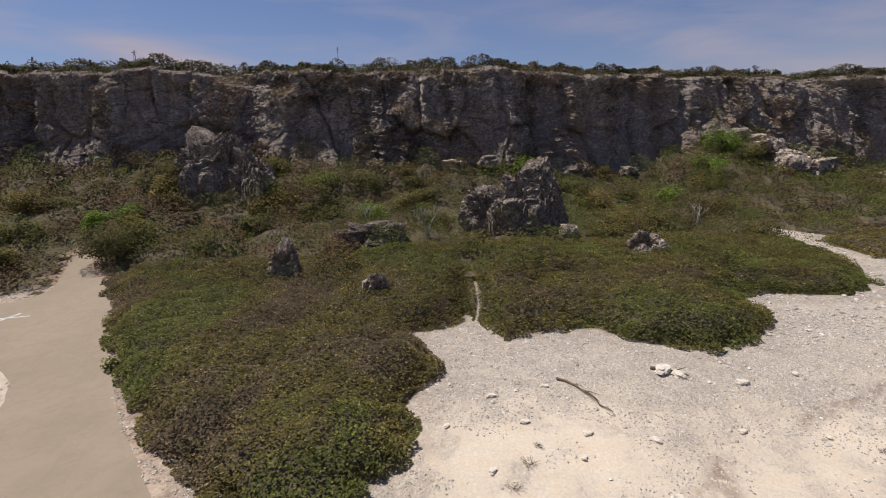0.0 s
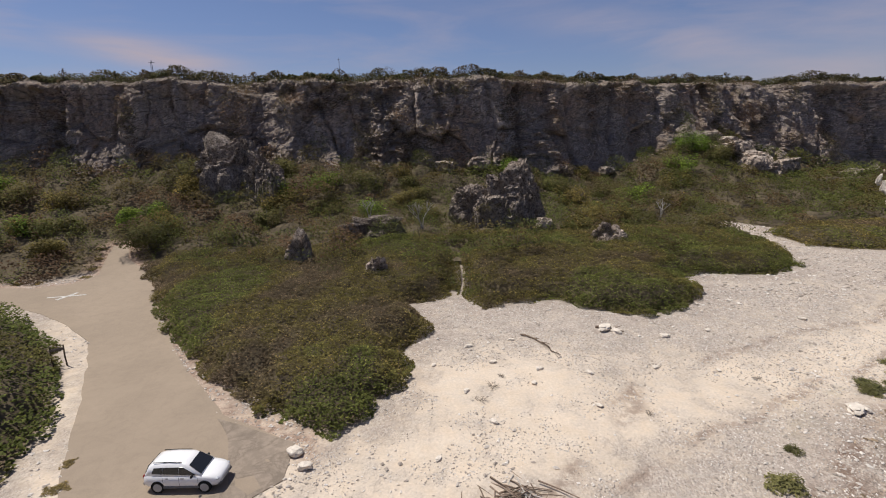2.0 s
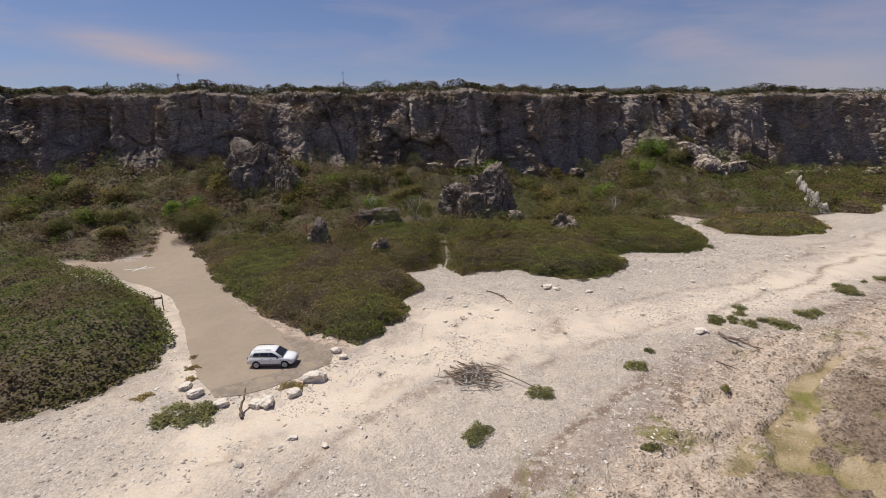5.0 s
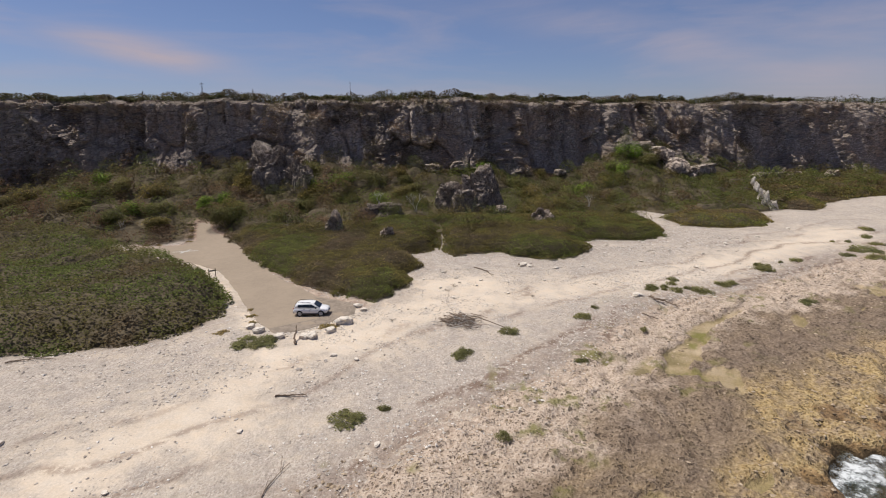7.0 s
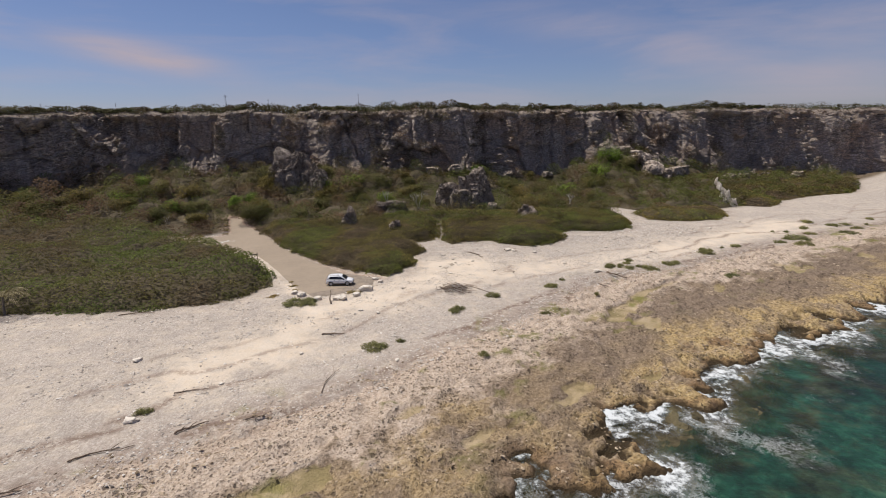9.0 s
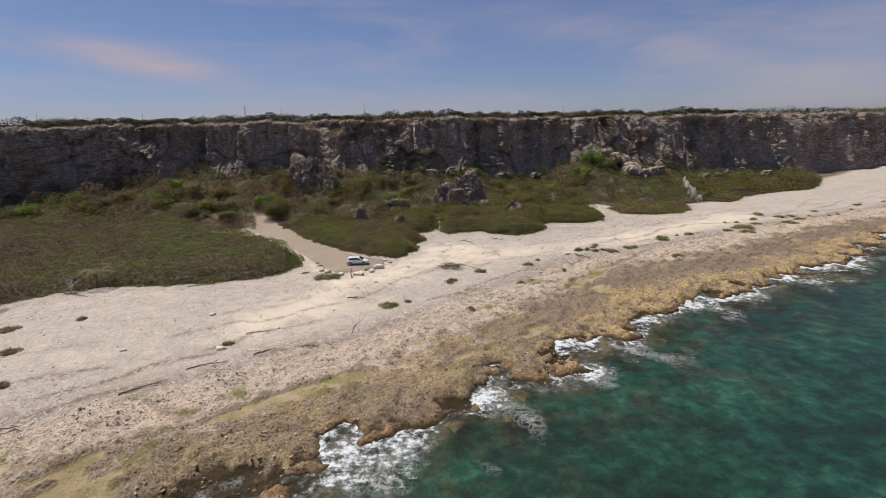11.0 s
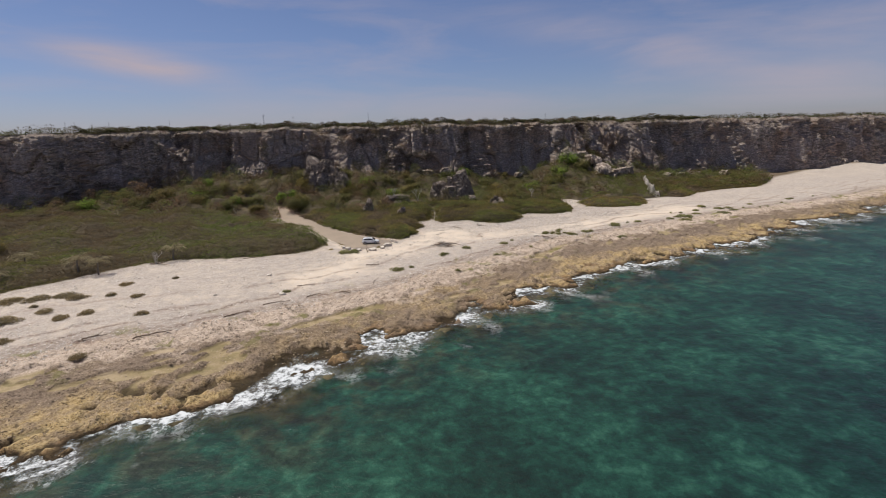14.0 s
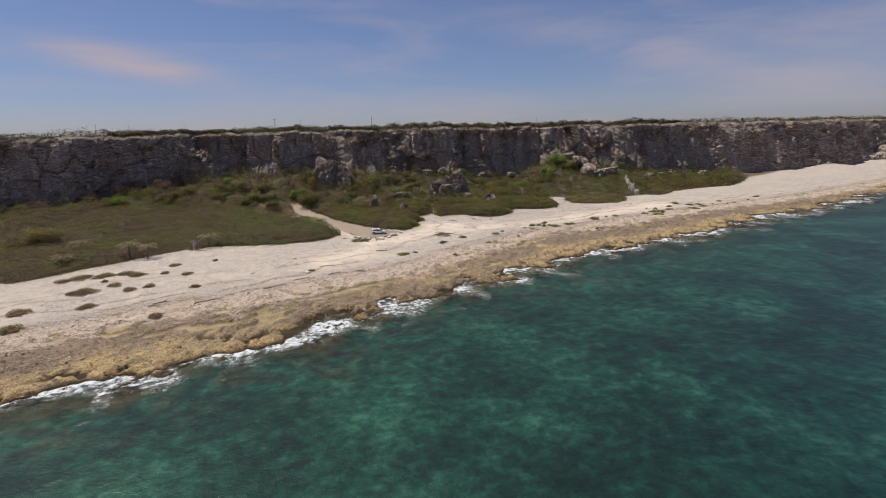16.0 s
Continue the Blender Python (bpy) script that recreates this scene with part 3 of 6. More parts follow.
def mat_sea():
    m = Nodes("clear_shallow_sea", 0.3, 0.2)
    off = m.attr("seaward")
    mottle = m.noise(0.5, 8, 0.72, distort=0.2)
    small = m.noise(0.075, 5, 0.6, distort=0.3)
    mixd = m.math("ADD", m.math("MULTIPLY", mottle, 0.58), m.math("MULTIPLY", small, 0.42))
    near = m.ramp(mixd, (0.39, (0.010, 0.019, 0.013)), (0.48, (0.012, 0.034, 0.022)), (0.55, (0.017, 0.058, 0.036)), (0.65, (0.040, 0.118, 0.072)))
    far = m.ramp(mixd, (0.4, (0.002, 0.008, 0.011)), (0.5, (0.0025, 0.014, 0.019)), (0.64, (0.004, 0.025, 0.031)))
    col = m.mix(m.ramp(m.math("MULTIPLY", off, 0.0092), (0.2, 0.0), (0.98, 1.0)), near, far)
    # foam: torn white lace where the swell meets the reef
    gust = m.noise(0.13, 3)
    reach = m.math("ADD", 3.0, m.math("MULTIPLY", m.ramp(gust, (0.40, 0.0), (0.62, 1.0)), 9.0))
    near_ = m.math("MINIMUM", m.math("SUBTRACT", 1.0, m.math("DIVIDE", off, reach)), m.math("ADD", 1.0, m.math("MULTIPLY", off, 0.45)))
    close = m.math("MAXIMUM", near_, 0.0)
    thread = m.math("ABSOLUTE", m.math("SUBTRACT", m.noise(1.3, 7, 0.68, distort=0.6), 0.5))
    webs = m.math("MULTIPLY", m.ramp(thread, (0.0, 0.5), (0.03, 0.22), (0.075, 0.0)), m.math("MULTIPLY", m.ramp(close, (0.0, 0.0), (0.45, 1.0)), m.ramp(m.noise(0.28, 4), (0.42, 0.05), (0.6, 1.0))))
    crest = m.ramp(m.math("ADD", m.noise(1.1, 9, 0.76), m.math("MULTIPLY", close, m.ramp(gust, (0.38, 0.14), (0.60, 0.35)))), (0.62, 0.0), (0.84, 0.85))
    swash = m.math("MULTIPLY", m.math("MAXIMUM", crest, webs), m.math("GREATER_THAN", near_, 0.0))
    brown = m.math("MULTIPLY", m.ramp(m.math("MULTIPLY", off, 0.03), (0.05, 1.0), (0.65, 0.0)), m.ramp(m.noise(0.22, 5, 0.65), (0.45, 0.0), (0.6, 0.9)))
    col = m.mix(brown, col, m.ramp(mixd, (0.42, (0.020, 0.015, 0.009)), (0.6, (0.075, 0.056, 0.026))))
    col = m.mix(swash, col, (0.78, 0.80, 0.80))
    m.color(col)
    m.link(m.ramp(swash, (0.0, 0.32), (0.6, 0.8)), m.bsdf.inputs["Roughness"])
    clear = m.ramp(m.math("MULTIPLY", off, 0.1), (0.0, 0.06), (0.35, 0.35), (1.0, 1.0))
    m.link(m.math("MAXIMUM", clear, swash), m.bsdf.inputs["Alpha"])
    wave = m.math("ADD", m.noise(0.9, 5, 0.6, (1.0, 1.3, 1.0)), m.math("MULTIPLY", m.noise(3.5, 4, 0.6), 0.15))
    m.bump(wave, 0.42, 0.35)
    return m.mat


GROUND, CLIFF = mat_ground(), mat_cliff()
BOULDER, PALE, CORAL = mat_boulder("grey_boulder", 1.15), mat_boulder("pale_rock", 1.5), mat_plain("white_coral_rock", (0.74, 0.66, 0.56), 0.92, 0.15, vary=0.4, scale=4)
GRAPE = mat_leaves("sea_grape_leaves", (0.166, 0.140, 0.046), (0.142, 0.154, 0.042), (0.155, 0.118, 0.072), 0.43, 0.62)
WEST = mat_leaves("beach_thicket_leaves", (0.118, 0.112, 0.038), (0.106, 0.130, 0.035), (0.118, 0.090, 0.050), 0.48, 0.64, 1.7)
SCRUB = mat_leaves("dry_scrub_leaves", (0.116, 0.100, 0.040), (0.104, 0.122, 0.035), (0.145, 0.100, 0.062), 0.48, 0.76, 1.15, True)
RIM = mat_leaves("grey_rim_scrub", (0.112, 0.104, 0.055), (0.098, 0.106, 0.046), (0.135, 0.108, 0.07), 0.3, 0.75, 1.25)
LEDGE = mat_leaves("dry_ledge_scrub", (0.19, 0.15, 0.085), (0.155, 0.15, 0.065), (0.26, 0.18, 0.12), 0.45, 0.7, 1.4)
LIME = mat_leaves("fresh_green_leaves", (0.17, 0.25, 0.04), (0.15, 0.24, 0.035), (0.17, 0.16, 0.045), 0.3, 0.9)
MAT_GREEN = mat_leaves("beach_mat_leaves", (0.215, 0.215, 0.09), (0.175, 0.20, 0.07), (0.235, 0.19, 0.105), 0.3, 0.68, 1.5)
DULL_MAT = mat_leaves("dull_mat_leaves", (0.225, 0.18, 0.095), (0.19, 0.18, 0.08), (0.245, 0.185, 0.105), 0.35, 0.65, 1.4)
# dark brown that paints the shade under leaves; also colours the sign posts
UNDER = mat_plain("shade_and_post_brown", (0.135, 0.108, 0.07), 0.95, 0.1, vary=0.5, scale=1.5)
BARK = mat_plain("grey_bark", (0.21, 0.18, 0.15), 0.9, 0.1, vary=0.5, scale=5)
DRIFT = mat_plain("driftwood", (0.225, 0.168, 0.125), 0.9, 0.1, vary=0.55, scale=3)
WEATHERED = mat_plain("weathered_sticks", (0.33, 0.25, 0.19), 0.9, 0.1, vary=0.5, scale=3)
BLEACHED = mat_plain("bleached_wood", (0.50, 0.46, 0.41), 0.9, 0.1, vary=0.35, scale=4)
ROAD_MAT, APRON_MAT = mat_road("worn_tan_concrete", (0.305, 0.242, 0.178), 0.15), mat_road("broken_old_concrete", (0.285, 0.230, 0.178), 0.7)
SEA = mat_sea()


# ---- mesh helpers ----
def mesh_np(name, verts, faces, material, smooth_faces=False, attrs=None):
    """One mesh from arrays of vertices and of equal-sided faces."""
    verts, faces = np.asarray(verts, np.float32), np.asarray(faces, np.int32)
    me = bpy.data.meshes.new(name)
    n, k = faces.shape
    me.vertices.add(len(verts))
    me.vertices.foreach_set("co", verts.ravel())
    me.loops.add(n * k)
    me.loops.foreach_set("vertex_index", faces.ravel())
    me.polygons.add(n)
    me.polygons.foreach_set("loop_start", np.arange(0, n * k, k, dtype=np.int32))
    me.polygons.foreach_set("use_smooth", np.full(n, smooth_faces))
    for key, vals in (attrs or {}).items():
        me.attributes.new(key, "FLOAT", "POINT").data.foreach_set("value", np.asarray(vals, np.float32).ravel())
    me.update(calc_edges=True)
    me.materials.append(material)
    return me


def grid_faces(nu, nv):
    i = np.arange(nu - 1)[:, None] * nv + np.arange(nv - 1)[None, :]
    return np.stack([i, i + nv, i + nv + 1, i + 1], -1).reshape(-1, 4)


def part(name, bm, material, parent, label=""):
    me = bpy.data.meshes.new(name)
    bm.to_mesh(me)
    bm.free()
    me.materials.append(material)
    ob = new(name, me)
    ob.parent = parent
    return tagged(ob, label)


def thing(name, label, category, at=(0, 0, 0), group="", kind="", rz=0.0):
    ob = new(name)
    ob.empty_display_size = 0.3
    ob.matrix_world = pose(*at, 0, 0, rz)
    return tagged(ob, label, category, group, kind)


def steps(*runs):
    """Positions from runs of (start, end, step) with growing tails."""
    out = []
    for a, b, st in runs:
        out += list(np.arange(a, b - 1e-6, st))
    return np.array(out + [runs[-1][1]])


# ---- ground: one sheet from the seabed to behind the bluff ----
S_AX = np.concatenate([-70 - np.cumsum(1.5 * 1.16 ** np.arange(40))[::-1], steps((-70, 105, 0.4), (105, 230, 1.0), (230, 420, 3.0)), 420 + np.cumsum(4 * 1.2 ** np.arange(28))])
D_AX = np.concatenate([-60 - np.cumsum(3 * 1.25 ** np.arange(26))[::-1], steps((-60, -10, 1.5), (-10, 36, 0.3), (36, 52, 0.45), (52, 130, 1.0), (130, 240, 4.0)), 240 + np.cumsum(6 * 1.3 ** np.arange(22))])
SS, DD = np.meshgrid(S_AX, D_AX, indexing="ij")
GX, GY = plan(SS, DD)
GZ = ground_z(GX, GY)
OFF, REEFW = off_shore(GX, GY), reef_width(GX, GY)
behind = smooth(0, 6, GY - cliff_y(GX))
GZ = GZ * (1 - behind) + 2.0 * behind
on_road = inside(ROAD, GX, GY)
GZ = np.where(on_road > 0, GZ - 0.10 * smooth(0.0, 0.7, on_road), GZ)
grape_any = np.maximum.reduce([inside(p, GX, GY) for p in (GRAPE_EAST, GRAPE_WEST, GRAPE_COVE, GRAPE_FAR)])
beyond = GY - np.interp(GX, FRONT_X, FRONT_Y)
reef_attr = smooth(-4.0, 4.0, REEFW - OFF)
pan_attr = reef_attr * rock_pans(GX, GY) * smooth(2, 5, OFF) * smooth(3, 8, REEFW - OFF)
strip = np.abs(GX - 2.6 - 1.2 * (vnoise(GY / 3.5, GY * 0, 15) - 0.5)) < 0.8
sandy = np.maximum(0.9 * np.exp(-(from_line(TRACK, GX, GY) / 5.0) ** 2), 0.9 * np.exp(-((GX - 6) / 9.0) ** 4 - ((GY - 23) / 8.0) ** 4))
sandy = np.maximum(sandy, 0.8 * np.exp(-((GX - 2.5) / 3.5) ** 2 - ((GY + 7) / 4.0) ** 2))
sandy = np.maximum(sandy, 0.6 * smooth(-3.5, -1.0, on_road) * (GY < 40))
gravel_attr = 0.95 - 0.95 * sandy + 0.7 * (fbm(GX / 9 + 2, GY / 6, 4, 61) - 0.5)
wrack_attr = 0.6 * np.exp(-((OFF - REEFW - 1.5) / 2.5) ** 2)
for far_up, much in ((1.5, 1.0), (4.5, 1.0), (8.5, 0.9), (13.0, 0.7), (17.0, 0.5)):        # tide lines of weed and twigs
    wrack_attr = wrack_attr + much * np.exp(-((OFF - REEFW - far_up - 7 * (fbm(GX / 12 + far_up, GY / 12, 3, 67) - 0.5)) / 0.45) ** 2) * smooth(0.42, 0.56, fbm(GX / 9 - far_up, GY / 9, 2, 69))
wrack_attr = wrack_attr + 0.22 * smooth(1.5, -1.0, np.abs(grape_any + 1.0) - 1)
gravel_attr = np.maximum(gravel_attr, 1.1 * smooth(-7, -1.5, inside(GRAPE_EAST, GX, GY) + 7 * (fbm(GX / 3.5, GY / 3.5, 3, 63) - 0.55)) * smooth(24, 32, GY))
ground = new("ground", mesh_np("ground", np.stack([GX, GY, GZ], -1).reshape(-1, 3), grid_faces(len(S_AX), len(D_AX)), GROUND, True, {
    "reef": reef_attr, "spray": 1 - smooth(2, 15, OFF), "upper": smooth(15, 1, REEFW - OFF), "gravel": gravel_attr, "pan": pan_attr, "wrack": np.clip(wrack_attr, 0, 1),
    "soil": np.clip(smooth(-0.3, 1.0, grape_any) + smooth(-2, 3, beyond), 0, 1) * (1 - 0.6 * (strip & (GY < 54))), "bank": smooth(2.6, 0.5, -on_road) * np.maximum(smooth(-3.0, -1.5, inside(GRAPE_EAST, GX, GY)), smooth(48, 51, GY)),
    "brim": smooth(4.5, 0.0, OFF), "mauve": np.exp(-((REEFW - OFF - 14.0) / 6.5) ** 2), "algae": smooth(0.56, 0.66, fbm(GX / 4, GY / 4, 3, 71)) * smooth(-8, 2, REEFW - OFF) * (1 - smooth(6, 18, REEFW - OFF)),
    "bed": smooth(0.5, 3.0, -OFF)}))
tagged(ground, "pale coral sand and rubble beach running into pitted ironshore", "beach", kind="structure")

# ---- sea ----
S_SEA = np.concatenate([-80 - np.cumsum(2 * 1.2 ** np.arange(32))[::-1], steps((-80, 130, 0.8), (130, 260, 2.5)), 260 + np.cumsum(4 * 1.22 ** np.arange(30))])
D_SEA = np.concatenate([-90 - np.cumsum(2.0 * 1.18 ** np.arange(36))[::-1], steps((-90, -12, 0.9), (-12, 14, 0.5))])
SS, DD = np.meshgrid(S_SEA, D_SEA, indexing="ij")
WX, WY = plan(SS, DD)
WO = -off_shore(WX, WY)
calm = np.exp(-np.maximum(np.hypot(WX, WY + 40) - 150, 0) / 120)
WZ = calm * (0.2 * (fbm(SS / 5.0, DD / 3.5, 2, 81) - 0.5) + 0.30 * smooth(9, 1.5, np.abs(WO - 2)) * (ridged(SS / 4, DD / 2.2, 3, 91) - 0.5)) - 0.6 * smooth(-6.0, -10.0, WO)
sea = new("sea", mesh_np("sea", np.stack([WX, WY, WZ], -1).reshape(-1, 3), grid_faces(len(S_SEA), len(D_SEA)), SEA, True, {"seaward": WO}))
tagged(sea, "teal shallow sea with white foam along the reef", "sea", kind="structure")

# ---- the bluff: face and top ----
TOP = 33.4
C_AX = np.concatenate([-170 - np.cumsum(2.5 * 1.2 ** np.arange(24))[::-1], steps((-170, -100, 0.7), (-100, 130, 0.3), (130, 340, 0.8)), 340 + np.cumsum(3 * 1.22 ** np.arange(22))])
V_AX = np.linspace(0, 1, 104)
CX, CV = np.meshgrid(C_AX, V_AX, indexing="ij")
foot = np.interp(CX, TALUS_X, TALUS_Z) - 5.0
crest = TOP + 2.4 * (fbm(CX / 9, CX * 0 + 2, 5, 5, 0.6) - 0.5)
CZ = foot + (crest - foot) * CV
slope = np.gradient(cliff_y(C_AX), C_AX)[:, None]
nx, ny = slope / np.hypot(1, slope), -1 / np.hypot(1, slope)
RECESS = [(-54, 6, 3.2, 22, 8), (-25, 6, 4.0, 20, 6), (48, 6, 3.2, 20, 9), (57, 3, 2.4, 22, 8), (-83, 5, 3.0, 22, 9), (-112, 6, 3.5, 20, 8), (24, 3, 2.0, 26, 4), (-3, 3, 1.8, 27, 4), (112, 4, 2.5, 20, 7), (128, 5, 2.5, 18, 8), (160, 6, 3.0, 16, 8), (196, 7, 3.0, 14, 7), (-140, 7, 3.0, 18, 8), (10, 4, 2.2, 22, 6), (34, 4, 2.6, 22, 8), (70, 3, 2.0, 26, 5), (-68, 4, 2.4, 24, 7), (145, 3, 2.2, 20, 9), (178, 4, 2.6, 18, 9), (215, 5, 2.6, 18, 9)]
sheer = np.zeros(CX.shape)
for rx0, rw, deep, rz0, rh in RECESS:
    sheer = np.maximum(sheer, np.exp(-((CX - rx0) / (1.25 * rw)) ** 4 - ((CZ - rz0) / (1.2 * rh)) ** 4))
broken = (1 - 0.75 * sheer) * (0.45 + 0.9 * smooth(0.40, 0.62, fbm(CX / 11, CZ / 9, 3, 119)))
wx, wz = CX + 1.6 * (fbm(CX / 3, CZ / 3, 3, 123) - 0.5), CZ + 1.6 * (fbm(CX / 3 + 9, CZ / 3, 3, 125) - 0.5)
out = 5.0 * (fbm(CX / 19, CZ / 60, 3, 101) - 0.5) + 2.6 * (ridged(CX / 9.0, CZ / 30, 3, 111) - 0.6)
for wide, high, depth, tip, seed, much in ((6.5, 11.0, 2.0, 1.3, 601, 1.0), (3.4, 3.0, 0.8, 0.5, 611, 0.6 + 0.4 * broken), (2.0, 0.95, 0.75, 0.5, 621, 0.25 + 0.85 * broken), (0.8, 0.5, 0.45, 0.4, 631, broken)):
    face_, crack_ = facets(wx, wz, wide, high, depth, tip, seed)
    out += much * (face_ - 0.35 * depth * (1 - crack_))
out += 0.95 * (0.3 + broken) * (fbm(CX / 0.95, CZ / 0.7, 3, 121, 0.65) - 0.5)
out += 0.9 * (ridged(CX / 2.2, CZ / 16, 3, 139) - 0.6) * (0.5 + sheer)                 # upright flutes
out += 2.8 - 3.6 * CV - 2.0 * CV * (broken - 0.7) - 8.0 * CV * np.exp(-((CX - 92) / 20) ** 2) - 3.5 * CV * np.exp(-((CX + 35 + 0.5 * (CZ - 20)) / 6) ** 2)
for k in range(4):                                  # ledges: the wall steps back at broken, wandering levels
    level = 13.0 + 5.2 * k + 5.0 * (fbm(CX / 13, CX * 0 + 7 * k, 4, 171 + k) - 0.5)
    out -= 0.9 * smooth(0.45, 0.68, fbm(CX / 6 + 3 * k, CZ / 8, 3, 191 + k)) * broken * smooth(-0.3, 0.3, wz - level)
for rx0, rw, deep, rz0, rh in RECESS:
    out -= 0.8 * deep * np.exp(-((CX - rx0) / rw) ** 4 - ((CZ - rz0) / rh) ** 4)
out += 5.0 * (1 - CV) ** 2.2                     # the foot leans out
out += 1.2 * smooth(0.88, 0.95, CV) * (fbm(CX / 4, CZ / 2, 3, 141) - 0.35)
out -= 3.2 * smooth(0.94, 1.0, CV) ** 2
PX, PY = CX + nx * out, cliff_y(CX) + ny * out
CZ = CZ + 0.5 * (fbm(CX / 1.6, CZ / 1.6, 3, 151) - 0.5)
cliff = new("cliff_face", mesh_np("cliff_face", np.stack([PX, PY, CZ], -1).reshape(-1, 3), grid_faces(len(C_AX), len(V_AX)), CLIFF, False))
tagged(cliff, "tall grey weathered limestone bluff with dark streaks and ledges", "cliff", kind="structure")

B_AX = np.concatenate([[0, 0.6, 1.5, 3, 5, 8, 12, 18, 26, 36, 50, 70, 100, 150], 150 + np.cumsum(40 * 1.35 ** np.arange(10))])
TX, TB = np.meshgrid(C_AX, B_AX, indexing="ij")
edge_x, edge_y, edge_z = PX[:, -1][:, None], PY[:, -1][:, None], CZ[:, -1][:, None]
TZ = edge_z * np.exp(-TB / 6) + (TOP + 0.3 + 0.8 * (fbm(TX / 20, TB / 20, 3, 161) - 0.5)) * (1 - np.exp(-TB / 6)) - 0.05
TOPMAT = Nodes("thin_soil_on_rock", 0.95, 0.1)
TOPMAT.color(TOPMAT.ramp(TOPMAT.noise(0.35, 6, 0.6), (0.38, (0.05, 0.052, 0.024)), (0.56, (0.09, 0.08, 0.045)), (0.76, (0.13, 0.11, 0.08))))
plateau = new("plateau", mesh_np("plateau", np.stack([edge_x - nx * TB * 0, edge_y + TB, TZ], -1).reshape(-1, 3), grid_faces(len(C_AX), len(B_AX)), TOPMAT.mat, True))
tagged(plateau, "flat scrubby limestone plateau above the bluff", "plateau", kind="structure")

# ---- roads ----
def slab(name, poly, lift, material, label, step=1.0):
    bm = bmesh.new()
    pts = []
    for (x0, y0), (x1, y1) in zip(poly, poly[1:] + poly[:1]):
        n = max(1, int(math.hypot(x1 - x0, y1 - y0) / step))
        for k in range(n):
            t = k / n
            x, y = x0 + (x1 - x0) * t, y0 + (y1 - y0) * t
            pts.append((x + 0.25 * (vnoise(x * 0.7, y * 0.7, 7) - 0.5), y + 0.25 * (vnoise(x * 0.7, y * 0.7, 8) - 0.5)))
    top = [bm.verts.new((x, y, 0)) for x, y in pts]
    face = bm.faces.new(top)
    face.normal_update()
    if face.normal.z < 0:
        face.normal_flip()
    bmesh.ops.triangulate(bm, faces=bm.faces[:])
    for _ in range(4):
        long = [e for e in bm.edges if e.calc_length() > 3.0]
        if not long:
            break
        bmesh.ops.subdivide_edges(bm, edges=long, cuts=1)
        bmesh.ops.triangulate(bm, faces=[f for f in bm.faces if len(f.verts) > 3])
    for v in bm.verts:
        v.co.z = float(ground_z(v.co.x, v.co.y, False)) + lift
    rim = [e for e in bm.edges if e.is_boundary]
    low = bmesh.ops.extrude_edge_only(bm, edges=rim)["geom"]
    for v in low:
        if isinstance(v, bmesh.types.BMVert):
            v.co.z -= 0.3
    me = bpy.data.meshes.new(name)
    bm.to_mesh(me)
    bm.free()
    me.materials.append(material)
    return tagged(new(name, me), label, "road", kind="structure")


slab("road", ROAD, 0.02, ROAD_MAT, "worn tan concrete road widening into a turning place")
slab("apron", APRON, 0.035, APRON_MAT, "cracked older concrete apron at the end of the road")


# ---- scattered cover: leaves and stones as arrays ----
RNG = np.random.default_rng(11)


def leaf_mesh(name, P, size, material, tone=None, spread=0.7, lean=None):
    """A quad leaf at each place, turned at random about the upward way."""
    n = len(P)
    up = np.stack([RNG.normal(0, spread * 0.6, n), RNG.normal(0, spread * 0.6, n), np.ones(n)], -1)
    if lean is not None:
        up = up + lean
    up /= np.linalg.norm(up, axis=1)[:, None]
    a = RNG.uniform(0, 2 * np.pi, n)
    t = np.stack([np.cos(a), np.sin(a), np.zeros(n)], -1)
    t = t - up * (t * up).sum(1)[:, None]
    t /= np.linalg.norm(t, axis=1)[:, None]
    b = np.cross(up, t)
    s = (size * RNG.uniform(0.65, 1.35, n))[:, None]
    sag = up * s * RNG.uniform(-0.25, 0.1, n)[:, None]
    V = np.stack([P - t * s * 0.6, P - b * s * 0.42 + sag, P + t * s * 0.6, P + b * s * 0.42 + sag], 1)
    F = np.arange(4 * n).reshape(n, 4)
    tone = np.repeat(tone if tone is not None else np.full(n, 0.5), 4)
    return mesh_np(name, V.reshape(-1, 3), F, material, False, {"tone": tone})


def canopy_grape(depth, x, y, tall, taper=2.6):
    """Height of a wind-pressed sea grape thicket over the ground."""
    d, _ = worley(x, y, 2.2, 301)
    lump = 0.70 + 0.34 * (1 - np.minimum(d, 1.2) ** 2) + 0.7 * (fbm(x / 7, y / 7, 3, 303) - 0.5) + smooth(-40, -60, x) * 1.2 * (fbm(x / 9, y / 8, 2, 307) - 0.48)
    ragged = depth + 2.0 * (fbm(x / 1.8, y / 1.8, 3, 305) - 0.5)
    return tall * np.clip(ragged / taper, 0, 1) ** 0.6 * lump


def canopy_scrub(x, y):
    """Height of the mixed dry scrub under the bluff, and each shrub's own number."""
    d1, id1 = worley(x, y, 4.6, 311)
    d2, id2 = worley(x, y, 2.3, 317)
    h1 = (1.5 + 4.6 * id1 ** 1.4) * np.sqrt(np.clip(1 - (d1 / 0.74) ** 2, 0, 1))
    h2 = (0.8 + 1.4 * id2) * np.sqrt(np.clip(1 - (d2 / 0.8) ** 2, 0, 1))
    return np.maximum(h1, h2) + 0.25, np.where(h1 > h2, (id1 * 7.31) % 1.0, (id2 * 5.17) % 1.0)


